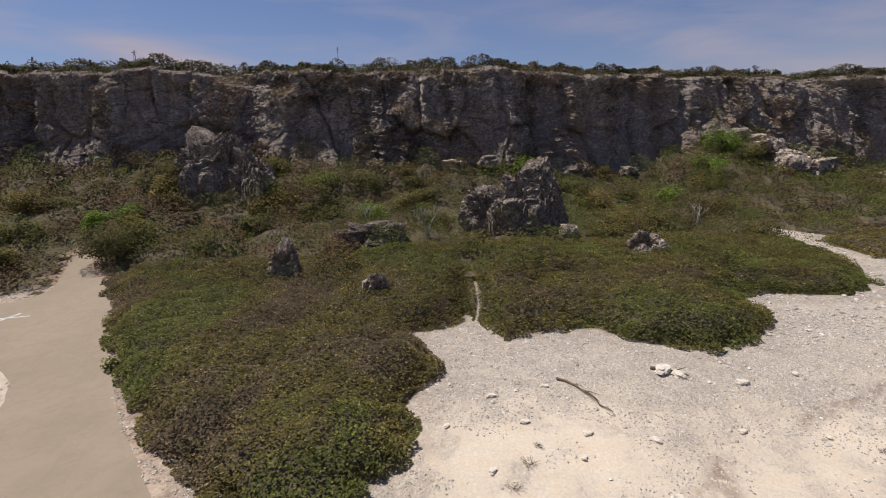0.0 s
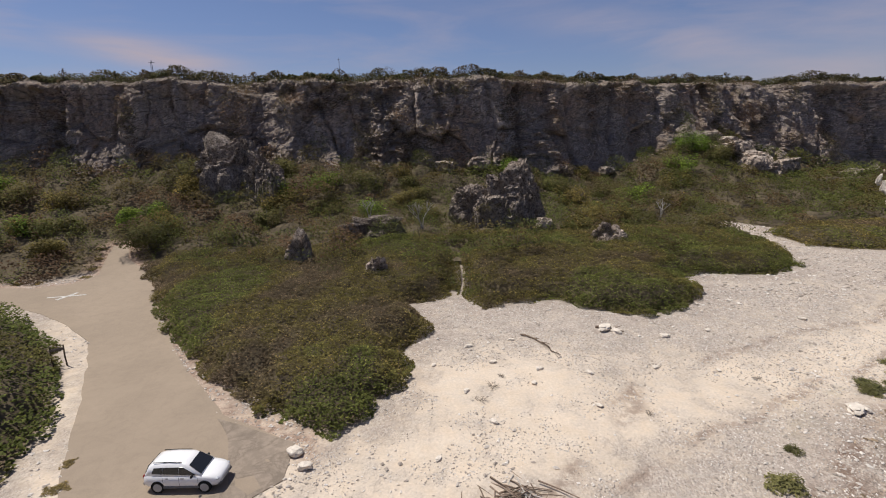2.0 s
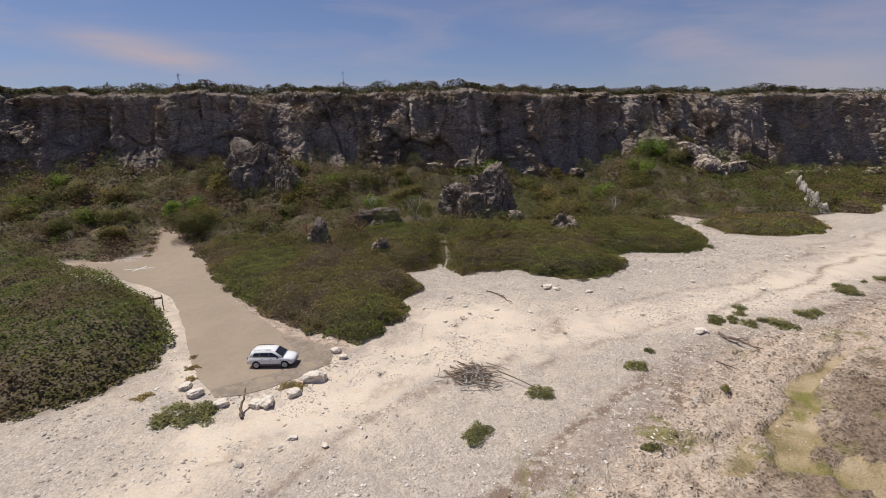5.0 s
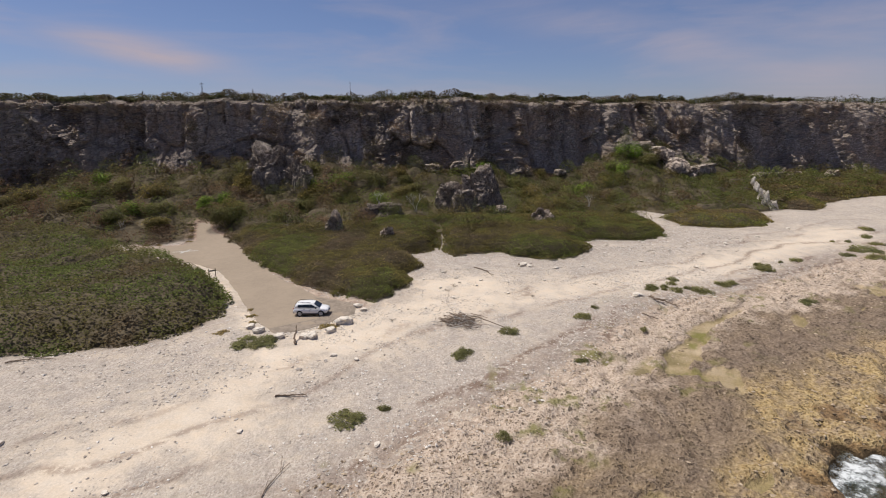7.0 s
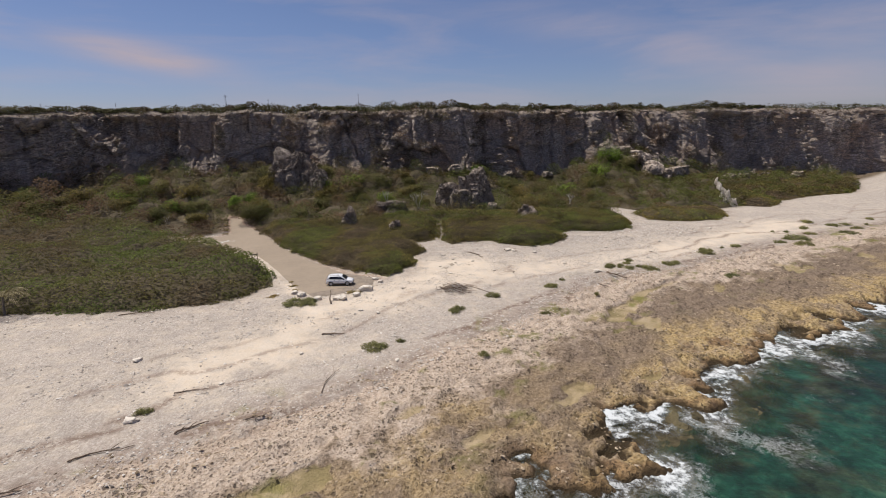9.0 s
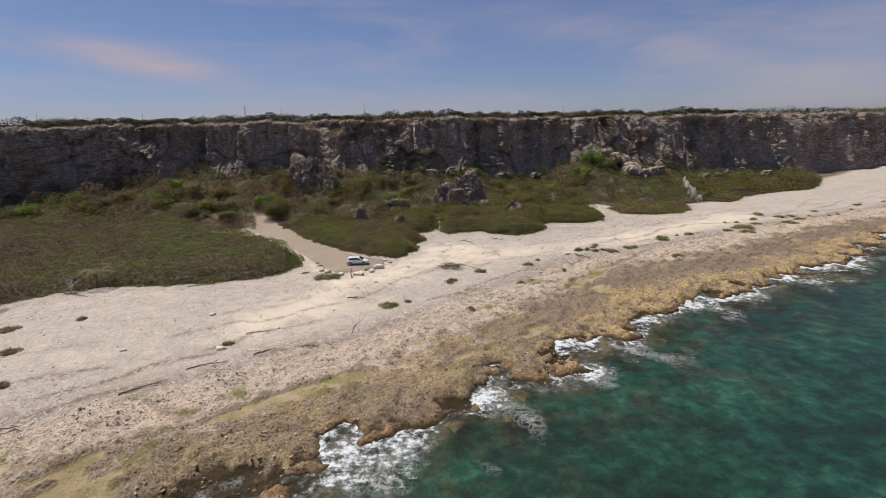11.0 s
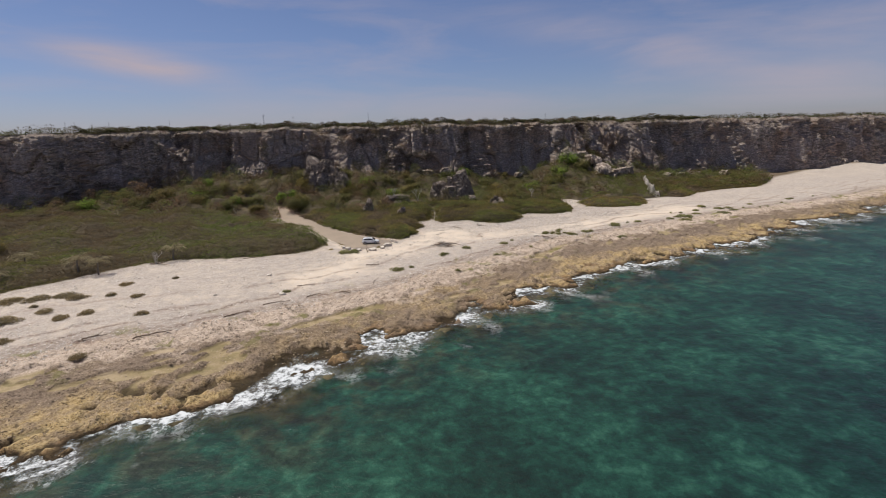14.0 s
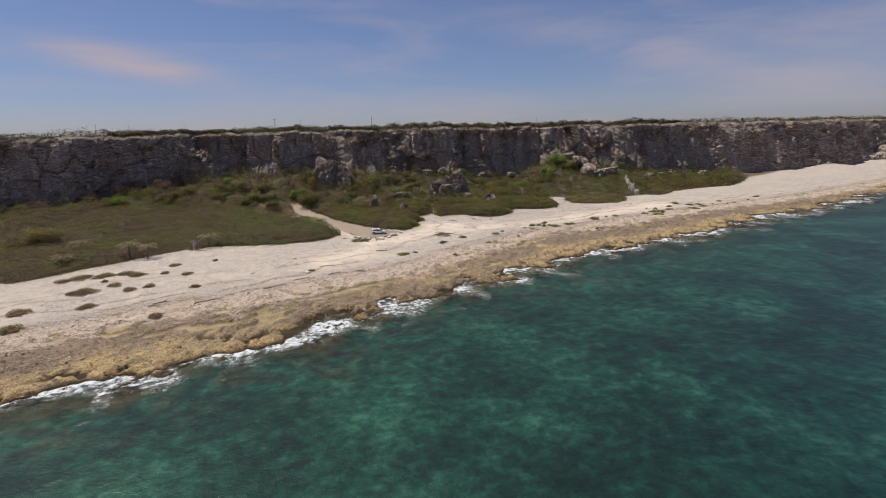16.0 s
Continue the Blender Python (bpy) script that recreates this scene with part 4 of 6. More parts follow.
BEACH_SIDE_X, BEACH_SIDE_Y = [-130, -95, -82.6, -75.8, -70.5, -66.0, -60.0, -54.4, -45.0, -36.5, -29.4, -24.2], [-18, -26, -25.5, -17.5, -11.5, -4.8, 1.4, 3.6, 3.0, 4.0, 5.8, 10.0]


def wind_slope(x, y):
    """The wind keeps the broad thicket low along the beach."""
    return np.where((x < -23.5) & (y < 60), 0.3 + 0.7 * np.clip((y - np.interp(x, BEACH_SIDE_X, BEACH_SIDE_Y)) / 17, 0, 1) ** 0.7, 1.0) * (1 - 0.45 * smooth(-48, -64, x) * smooth(24, 8, y))


def by_lane(x, y):
    """The thicket sinks to the sides of the narrow sand lane."""
    return np.where((y < 58) & (y > 36), np.clip(np.abs(x - 2.6) / 2.4, 0.18, 1), 1.0)


def thicket(name, label, poly, tall, dens, size, box, material, seed, taper=3.0, windy=False):
    """A thicket of one outline: a dark sheet for twigs and shade below, and a skin of leaves."""
    x0, x1, y0, y1 = box
    root = thing(name, label, "shrubs", ((x0 + x1) / 2, (y0 + y1) / 2, float(ground_z((x0 + x1) / 2, (y0 + y1) / 2, False))), kind="stuff")
    inv = root.matrix_world.inverted()
    ax, ay = np.arange(x0, x1, 0.8), np.arange(y0, y1, 0.8)
    X, Y = np.meshgrid(ax, ay, indexing="ij")
    dep = inside(poly, X, Y)
    h = canopy_grape(dep - 1.3, X, Y, tall, taper) * by_lane(X, Y) * (wind_slope(X, Y) if windy else 1.0)
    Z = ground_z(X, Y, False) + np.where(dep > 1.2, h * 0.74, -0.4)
    F = grid_faces(len(ax), len(ay))
    keep = (dep.ravel()[F] > 0.4).all(1) & ~((np.abs(X - 2.6) < 1.0) & (Y < 52) & (Y > 38)).ravel()[F].any(1)
    # one dark sheet stands in for the twigs and the shade among them
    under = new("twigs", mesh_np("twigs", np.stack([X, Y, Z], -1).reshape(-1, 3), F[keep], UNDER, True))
    n = int((x1 - x0) * (y1 - y0) * dens)
    x, y = RNG.uniform(x0, x1, n), RNG.uniform(y0, y1, n)
    dep = inside(poly, x, y) + 2.4 * (fbm(x / 1.7, y / 1.7, 3, seed) - 0.5)
    lane = (np.abs(x - 2.6 - 1.2 * (vnoise(y / 3.5, y * 0, 15) - 0.5)) < 0.15 + 0.5 * smooth(43, 41, y)) & (y < 53) & (y > 38)
    some = (dep > 0) & ~lane & ((dep < 2.2) | (RNG.random(n) < 0.72))
    x, y, dep = x[some], y[some], dep[some]
    h = canopy_grape(dep, x, y, tall, taper) * by_lane(x, y) * (wind_slope(x, y) if windy else 1.0)
    u = 1 - 0.42 * RNG.random(len(x)) ** 2.2
    rim = dep < 2.2
    u = np.where(rim, RNG.uniform(0.06, 1.0, len(x)), u)
    z = ground_z(x, y, False) + h * u + 0.06
    tone = fbm(x / 8, y / 8, 4, 331) * 0.8 + 0.2 * fbm(x / 2, y / 2, 2, 335)
    tone = tone + 0.13 * smooth(-50, -72, x) + 0.10 * smooth(-48, -56, x) * smooth(9, 2, dep) * (x < -48)
    tone = tone - 0.26 * np.exp(-((x - 43.5) ** 2 + (y - 51.5) ** 2) / 34) - 0.26 * np.exp(-((x - 27.5) / 5.5) ** 2 - ((y - 47) / 1.8) ** 2) - 0.10 * np.exp(-((x + 8) ** 2 + (y - 22) ** 2) / 50)
    me = leaf_mesh("leaves", np.stack([x, y, z], -1), np.full(len(x), size), material, tone)
    leaves = new("leaves", me)
    for ob in (under, leaves):
        ob.parent = root
        ob.matrix_parent_inverse = inv
    return root


thicket("sea_grape_thicket", "dense low green sea grape thicket beside the concrete road", GRAPE_EAST, 2.1, 132, 0.165, (-42, 53, 17, 75), GRAPE, 401)
thicket("sea_grape_thicket", "broad wind-clipped sea grape thicket behind the beach", GRAPE_WEST, 4.1, 39, 0.245, (-152, -23, -27, 49), WEST, 403, 4.5, True)
thicket("sea_grape_thicket", "small rounded green thicket at a gravel inlet", GRAPE_COVE, 1.9, 44, 0.24, (55, 84, 59, 81), GRAPE, 405, 4.5)
thicket("sea_grape_thicket", "long low green thicket under the far bluff", GRAPE_FAR, 2.0, 26, 0.32, (90, 170, 79, 144), GRAPE, 407, 5.0)


def scrub_cover():
    root = thing("scrub", "mixed dry green and brown scrub on the slope under the bluff", "scrub", (0, 70, float(ground_z(0, 70, False))), kind="stuff")
    inv = root.matrix_world.inverted()
    n = 470000
    x = RNG.uniform(-190, 175, n)
    y = np.interp(x, FRONT_X, FRONT_Y) - 3 + RNG.random(n) * 62
    far = np.clip((np.hypot(x, y) - 60) / 110, 0, 1)
    keep = (RNG.random(n) > 0.55 * far) & (y < cliff_y(x) - 1.0 + 3 * RNG.random(n))
    front = y - np.interp(x, FRONT_X, FRONT_Y) + 2.5 * (fbm(x / 3, y / 3, 2, 421) - 0.5)
    keep &= (front > 0) & (inside(ROAD, x, y) < -0.5) & (inside(GRAPE_EAST, x, y) * 0.5 + front < 16 * RNG.random(n) + front * 0.9)
    bare = fbm(x / 6, y / 6, 3, 425)
    keep &= (bare < 0.74) & ~((np.abs(x - 2.6) < 0.4) & (y < 53))
    x, y, far = x[keep], y[keep], far[keep]
    h, ident = canopy_scrub(x, y)
    low = np.clip((y - np.interp(x, FRONT_X, FRONT_Y)) / 3.0, 0.35, 1) * np.clip(-inside(ROAD, x, y) / 3.0, 0.3, 1)
    u = 1 - 0.6 * RNG.random(len(x)) ** 1.6
    z = ground_z(x, y, False) + h * low * u + 0.05
    ident = np.clip(0.82 * ident + 0.18 * smooth(15, -45, x) + 0.35 * np.exp(-((x + 53) ** 2 + (y - 57) ** 2) / 40), 0, 1)
    size = 0.21 + 0.18 * far + 0.08 * (ident > 0.7)
    leaves = new("leaves", leaf_mesh("leaves", np.stack([x, y, z], -1), size, SCRUB, ident, 0.85))
    # bare twigs standing among the leaves
    k = RNG.choice(len(x), 5200, replace=False)
    base = np.stack([x[k], y[k], z[k] - h[k] * u[k] * 0.5], -1)
    tip = base + np.stack([RNG.normal(0, 0.5, len(k)), RNG.normal(0, 0.5, len(k)), h[k] * 0.55 + 0.45], -1)
    side = np.stack([RNG.normal(0, 1, len(k)), RNG.normal(0, 1, len(k)), np.zeros(len(k))], -1)
    side = 0.035 * side / np.linalg.norm(side, axis=1)[:, None]
    third = np.cross(side, tip - base)
    third = 0.035 * third / np.linalg.norm(third, axis=1)[:, None]
    V = np.stack([base - side, base + side, base + third, tip], 1).reshape(-1, 3)
    i = np.arange(len(k))[:, None] * 4
    F = np.concatenate([i + np.array([0, 1, 3]), i + np.array([1, 2, 3]), i + np.array([2, 0, 3])])
    twigs = new("twigs", mesh_np("twigs", V, F, BARK))
    # dark sheet below, in place of litter and the shade under the scrub
    ax, ay = np.arange(-190, 176, 1.3), np.arange(0, 66, 1.3)
    X, B = np.meshgrid(ax, ay, indexing="ij")
    Y = np.interp(X, FRONT_X, FRONT_Y) + B
    hh, _ = canopy_scrub(X, Y)
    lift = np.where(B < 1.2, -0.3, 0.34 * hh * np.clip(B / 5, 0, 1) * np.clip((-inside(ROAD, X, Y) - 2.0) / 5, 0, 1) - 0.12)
    F = grid_faces(len(ax), len(ay))
    ok = ((Y - cliff_y(X)).ravel()[F] < 1.5).all(1) & (inside(ROAD, X, Y).ravel()[F] < -1.5).all(1) & (inside(GRAPE_EAST, X, Y).ravel()[F] < 12).all(1) & ~((np.abs(X - 2.6) < 1.2) & (Y < 52)).ravel()[F].any(1)
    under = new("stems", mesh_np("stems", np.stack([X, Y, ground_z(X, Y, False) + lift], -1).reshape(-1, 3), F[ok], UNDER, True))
    for ob in (leaves, twigs, under):
        ob.parent = root
        ob.matrix_parent_inverse = inv


scrub_cover()


def plateau_cover():
    root = thing("plateau_scrub", "low grey-green bushes along the rim of the bluff", "scrub", (0, 125, TOP), kind="stuff")
    n = 135000
    x = np.where(RNG.random(n) < 0.6, RNG.uniform(-125, 150, n), RNG.uniform(-260, 480, n))
    back_off = 16 * RNG.random(n) ** 2.0 - 0.8
    ex, ey, ez = PX[:, -1], PY[:, -1], CZ[:, -1]
    order = np.argsort(ex)
    y = np.interp(x, ex[order], ey[order]) + 0.6 + back_off
    d, ident = worley(x, y, 3.4, 431)
    h = (1.0 + 3.3 * ident * fbm(x / 15, y / 15, 3, 433)) * np.sqrt(np.clip(1 - (d / 0.8) ** 2, 0, 1))
    keep = (h > 0.12) & (fbm(x / 9, y / 9, 3, 437) > 0.24)
    x, y, h, ident, back_off = x[keep], y[keep], h[keep], ident[keep], back_off[keep]
    z = np.interp(x, ex[order], ez[order]) * np.exp(-back_off / 6) + (TOP + 0.3) * (1 - np.exp(-back_off / 6)) + h * (1 - 0.97 * RNG.random(len(x)) ** 1.3)
    m = 14000                                     # scrub hanging over the rim
    k = RNG.integers(0, len(ex), m)
    j = RNG.integers(98, 104, m)
    bush = vnoise(PX[k, j] / 2.5, PX[k, j] * 0 + j * 0.3, 445) > 0.42
    hang = np.stack([PX[k, j], PY[k, j], CZ[k, j]], -1)[bush] + RNG.normal(0, 0.35, (bush.sum(), 3)) + np.array([0, 0.1, 0.35])
    hang = hang[(hang[:, 0] > -240) & (hang[:, 0] < 380)]
    x, y, z, ident = np.concatenate([x, hang[:, 0]]), np.concatenate([y, hang[:, 1]]), np.concatenate([z, hang[:, 2]]), np.concatenate([ident, RNG.random(len(hang))])
    leaves = new("leaves", leaf_mesh("leaves", np.stack([x, y, z], -1), np.where((x > -125) & (x < 150), 0.31, 0.36), RIM, ident, 1.1))
    leaves.parent = root
    leaves.matrix_parent_inverse = root.matrix_world.inverted()
    # tufts rooted on the ledges
    gx, gy, gz = PX[1:-1, 1:-1], PY[1:-1, 1:-1], CZ[1:-1, 1:-1]
    du = np.stack([PX[2:, 1:-1] - PX[:-2, 1:-1], PY[2:, 1:-1] - PY[:-2, 1:-1], CZ[2:, 1:-1] - CZ[:-2, 1:-1]], -1)
    dv = np.stack([PX[1:-1, 2:] - PX[1:-1, :-2], PY[1:-1, 2:] - PY[1:-1, :-2], CZ[1:-1, 2:] - CZ[1:-1, :-2]], -1)
    nz = np.cross(du, dv)
    nz = nz[..., 2] / (np.linalg.norm(nz, axis=-1) + 1e-9)
    host = (nz > 0.28) & (fbm(gx / 6, gz / 5, 3, 441) > 0.53) & (sheer[1:-1, 1:-1] < 0.6) & (gx > -200) & (gx < 330) & (gz > 8)
    P = np.stack([gx[host], gy[host], gz[host]], -1)
    P = np.repeat(P, 3, axis=0)
    P = P + RNG.normal(0, 0.42, P.shape) + np.array([0, -0.15, 0.35])
    tufts = thing("ledge_scrub", "dry tufts of scrub rooted on the bluff ledges", "scrub", (0, 103, 25), kind="stuff")
    ob = new("leaves", leaf_mesh("leaves", P, np.full(len(P), 0.27), LEDGE, 0.3 + 0.7 * fbm(P[:, 0] / 5, P[:, 2] / 5, 2, 443), 1.3))
    ob.parent = tufts
    ob.matrix_parent_inverse = tufts.matrix_world.inverted()


plateau_cover()


def stone_field(name, label, x, y, size, material, sink=0.25):
    """Loose stones, each a squashed eight-sided lump."""
    base = np.array([(1, 0, 0), (0, 1, 0), (-1, 0, 0), (0, -1, 0), (0.3, 0.2, 0.8), (0.1, 0.1, -0.8), (0.72, 0.7, 0.25), (-0.7, -0.66, 0.3)])
    tri = np.array([(0, 6, 4), (6, 1, 4), (1, 2, 4), (2, 7, 4), (7, 3, 4), (3, 0, 4), (0, 5, 6), (6, 5, 1), (1, 5, 2), (2, 5, 7), (7, 5, 3), (3, 5, 0)])
    n = len(x)
    a = RNG.uniform(0, 2 * np.pi, n)
    ca, sa = np.cos(a)[:, None], np.sin(a)[:, None]
    B = base[None] * (1 + RNG.normal(0, 0.18, (n, 8, 3)))
    B = B * (size[:, None] * RNG.uniform(0.6, 1.0, (n, 1)))[:, :, None] * np.array([1, 0.75, 0.6])
    V = np.stack([B[..., 0] * ca - B[..., 1] * sa, B[..., 0] * sa + B[..., 1] * ca, B[..., 2]], -1)
    z = ground_z(x, y) + size * (0.35 - sink)
    V = V + np.stack([x, y, z], -1)[:, None]
    F = (np.arange(n)[:, None, None] * 8 + tri[None]).reshape(-1, 3)
    return tagged(new(name, mesh_np(name, V.reshape(-1, 3), F, material)), label, "stones", kind="stuff")


def gravel_field(name, label, x, y, size, material):
    """Small angular stones, of which only the tops stand out of the sand."""
    base = np.array([(1, 0.1, -0.2), (-0.1, 0.8, -0.2), (-0.9, -0.1, -0.2), (0.1, -0.8, -0.2), (0.25, 0.1, 0.55), (-0.3, -0.1, 0.45)])
    tri = np.array([(0, 1, 4), (1, 2, 5), (1, 5, 4), (2, 3, 5), (3, 4, 5), (3, 0, 4)])
    n = len(x)
    a = RNG.uniform(0, 2 * np.pi, n)
    ca, sa = np.cos(a)[:, None], np.sin(a)[:, None]
    B = base[None] * (1 + RNG.normal(0, 0.2, (n, 6, 3))) * size[:, None, None]
    V = np.stack([B[..., 0] * ca - B[..., 1] * sa, B[..., 0] * sa + B[..., 1] * ca, B[..., 2]], -1) + np.stack([x, y, ground_z(x, y)], -1)[:, None]
    F = (np.arange(n)[:, None, None] * 6 + tri[None]).reshape(-1, 3)
    return tagged(new(name, mesh_np(name, V.reshape(-1, 3), F, material)), label, "stones", kind="stuff")


STONE_TONES = Nodes("coral_rubble", 0.92, 0.15)
STONE_TONES.color(STONE_TONES.mix(0.35, STONE_TONES.ramp(STONE_TONES.pos.outputs["Random Per Island"], (0.0, (0.32, 0.275, 0.23)), (0.35, (0.47, 0.41, 0.35)), (0.8, (0.66, 0.60, 0.53)), (1.0, (0.78, 0.72, 0.65))), STONE_TONES.ramp(STONE_TONES.noise(9, 5), (0.3, 0.3), (0.7, 1.0)), "MULTIPLY"))
DARK_STONE = Nodes("dark_reef_rubble", 0.9, 0.2)
DARK_STONE.color(DARK_STONE.mix(0.5, DARK_STONE.ramp(DARK_STONE.pos.outputs["Random Per Island"], (0.0, (0.16, 0.115, 0.075)), (0.45, (0.40, 0.305, 0.205)), (0.8, (0.50, 0.39, 0.27)), (1.0, (0.58, 0.46, 0.33))), DARK_STONE.ramp(DARK_STONE.noise(6, 5), (0.3, 0.3), (0.7, 1.0)), "MULTIPLY"))


def rubble():
    n = 150000
    s, d = -45 + 150 * RNG.random(n) ** 1.15, RNG.uniform(12, 92, n)
    x, y = plan(s, d)
    o, w = off_shore(x, y), reef_width(x, y)
    g = fbm(x / 14 + 2, y / 8, 3, 61) + 0.16 * smooth(40, 70, x) + 0.3 * np.exp(-((o - w - 2) / 5.0) ** 2)
    clump = fbm(x / 2.2, y / 2.2, 3, 451)
    free = np.maximum.reduce([inside(p, x, y) for p in (GRAPE_EAST, GRAPE_WEST, GRAPE_COVE, GRAPE_FAR, ROAD)])
    keep = (o > w - 3) & (free < 0.2) & (y < np.interp(x, FRONT_X, FRONT_Y)) & (RNG.random(n) < np.clip((g - 0.42) * 2.2 + (clump - 0.5) * 3.4, 0.02, 1) * 0.75)
    x, y = x[keep], y[keep]
    size = 0.05 + 0.17 * RNG.random(len(x)) ** 4 + 0.13 * (RNG.random(len(x)) > 0.985)
    stone_field("rubble", "loose pale coral rubble strewn over the sand", x, y, size, STONE_TONES.mat)
    n = 95000                                       # small gravel pressed into the sand, in patches
    x, y = RNG.uniform(-14, 46, n), RNG.uniform(2, 44, n)
    free = np.maximum(inside(GRAPE_EAST, x, y), inside(ROAD, x, y))
    patch = fbm(x / 3.2, y / 2.4, 4, 465, 0.6) + 0.16 * smooth(24, 34, y + 0.3 * np.abs(x - 4)) + 0.14 * smooth(14, 26, x)
    keep = (free < 0.1) & (y < np.interp(x, FRONT_X, FRONT_Y)) & (off_shore(x, y) > reef_width(x, y)) & (RNG.random(n) < smooth(0.47, 0.66, patch))
    gravel_field("beach_gravel", "small broken coral gravel pressed into the sand", x[keep], y[keep], 0.035 + 0.09 * RNG.random(keep.sum()) ** 2.5, STONE_TONES.mat)
    n = 60000
    s, d = RNG.uniform(-75, 110, n), RNG.uniform(-4, 48, n)
    x, y = plan(s, d)
    o, w = off_shore(x, y), reef_width(x, y)
    keep = (o > 0.5) & (o < w + 3) & (RNG.random(n) < 0.55 * smooth(0.42, 0.62, fbm(x / 3, y / 3, 3, 461)))
    x, y = x[keep], y[keep]
    stone_field("reef_rubble", "brown broken limestone lying on the ironshore", x, y, 0.08 + 0.18 * RNG.random(len(x)) ** 3, DARK_STONE.mat)
    n = 16000                                       # stony floor of the inlet between the thickets
    x, y = RNG.uniform(24, 62, n), RNG.uniform(36, 84, n)
    free = np.maximum.reduce([inside(p, x, y) for p in (GRAPE_EAST, GRAPE_COVE)])
    keep = (free < 0.2) & (y > 36 + 0.25 * (x - 24)) & (y < np.interp(x, FRONT_X, FRONT_Y) + 2) & (RNG.random(n) < 0.25 + 0.6 * fbm(x / 3, y / 3, 2, 463))
    x, y = x[keep], y[keep]
    stone_field("inlet_stones", "grey and pale broken stones covering the gravel inlet", x, y, 0.07 + 0.2 * RNG.random(len(x)) ** 3, STONE_TONES.mat, 0.2)
    # stones banked along the road and round its end
    P = []
    for line_pts, m, wide in (([(-31.2, 42.0), (-27.2, 36.2), (-21.6, 28.8), (-17.0, 23.8), (-12.6, 21.2), (-8.6, 18.0)], 620, 0.5), ([(-17.5, 8.0), (-14.5, 8.0), (-12.4, 9.2), (-10.2, 11.0), (-8.0, 13.8), (-8.2, 17.0)], 420, 0.7),
                              ([(-55, 52.4), (-51.4, 51.6), (-47.6, 52.8), (-46.9, 55.0)], 330, 0.6), ([(-41.5, 57.2), (-38.5, 56.0), (-36.0, 54.2)], 160, 0.5),
                              ([(-83, -28), (-76, -20), (-70.5, -13.6), (-65.5, -6.8), (-59.6, -0.8), (-54, 1.8), (-45, 1.4), (-36, 2.2)], 900, 0.9)):
        leg = [math.dist(a, b) for a, b in zip(line_pts, line_pts[1:])]
        at = RNG.random(m) * sum(leg)
        cum = np.concatenate([[0], np.cumsum(leg)])
        P.append(np.stack([np.interp(at, cum, [p[0] for p in line_pts]) + RNG.normal(0, wide, m), np.interp(at, cum, [p[1] for p in line_pts]) + RNG.normal(0, wide, m)], -1))
    P = np.concatenate(P)
    P = P[inside(ROAD, P[:, 0], P[:, 1]) < 0.1]
    stone_field("roadside_stones", "pale rubble banked along the edge of the road", P[:, 0], P[:, 1], 0.05 + 0.12 * RNG.random(len(P)) ** 2.5, STONE_TONES.mat, 0.15)


rubble()


# ---- boulders ----
def lump(seed, radii, detail=4, rough=0.28, flat=0.0, crack=0.0, steep=0.6, taper=0.0, facets=11):
    """A weathered rock as a bmesh, its foot at z = 0."""
    bm = bmesh.new()
    bmesh.ops.create_icosphere(bm, subdivisions=detail, radius=1.0)
    off = Vector((seed * 7.31, seed * 3.17, seed * 1.93))
    rg = random.Random(seed * 13 + 1)
    planes = [(Vector((rg.gauss(0, 1), rg.gauss(0, 1), rg.gauss(0, 0.8))).normalized(), rg.uniform(0.62, 0.92)) for _ in range(facets)]
    for v in bm.verts:
        d = v.co.normalized()
        big = noise.noise(d * 1.3 + off)
        rid = noise.ridged_multi_fractal(d * 2.2 + off, 0.9, 2.1, 5, 1.0, 2.0)
        small = noise.fractal(d * 7.0 + off, 0.7, 2.0, 5) + 0.5 * noise.fractal(d * 19.0 + off, 0.7, 2.0, 3)
        r = 1 + 0.55 * rough * big * 2 + rough * 0.14 * (rid - 1.0) + rough * 0.26 * small
        if crack:
            r -= crack * math.exp(-((d.x * 0.8 + d.z * 0.35 + 0.08 + 0.06 * small) / 0.07) ** 2)
        q = Vector((math.copysign(abs(d.x) ** steep, d.x), math.copysign(abs(d.y) ** steep, d.y), math.copysign(abs(d.z) ** steep, d.z)))
        cut = min([h / max(d.dot(n), 1e-3) for n, h in planes if d.dot(n) > 0] + [1.12])
        q = q.normalized() * (1 + 0.22 * (1 - max(abs(d.x), abs(d.y), abs(d.z)))) * (0.25 + 0.75 * cut) * r
        k = 1 - taper * (q.z + 0.75) / 1.75
        v.co = Vector((q.x * radii[0] * k, q.y * radii[1] * k, (q.z * (1 - flat * max(q.z, 0)) + 0.75) * radii[2]))
    return bm


def boulder(name, label, at, radii, seed, material, detail=4, rough=0.28, flat=0.0, crack=0.0, rz=0.0, group="", z=None, tilt=0.0, taper=0.0, facets=11):
    me = bpy.data.meshes.new(name)
    bm = lump(seed, radii, detail, rough, flat, crack, 0.6, taper, facets)
    bm.to_mesh(me)
    bm.free()
    me.materials.append(material)
    ob = new(name, me)
    ob.matrix_world = pose(at[0], at[1], float(ground_z(at[0], at[1], False)) - 0.18 * radii[2] if z is None else z, 0, tilt, rz)
    return tagged(ob, label, "boulder", group)


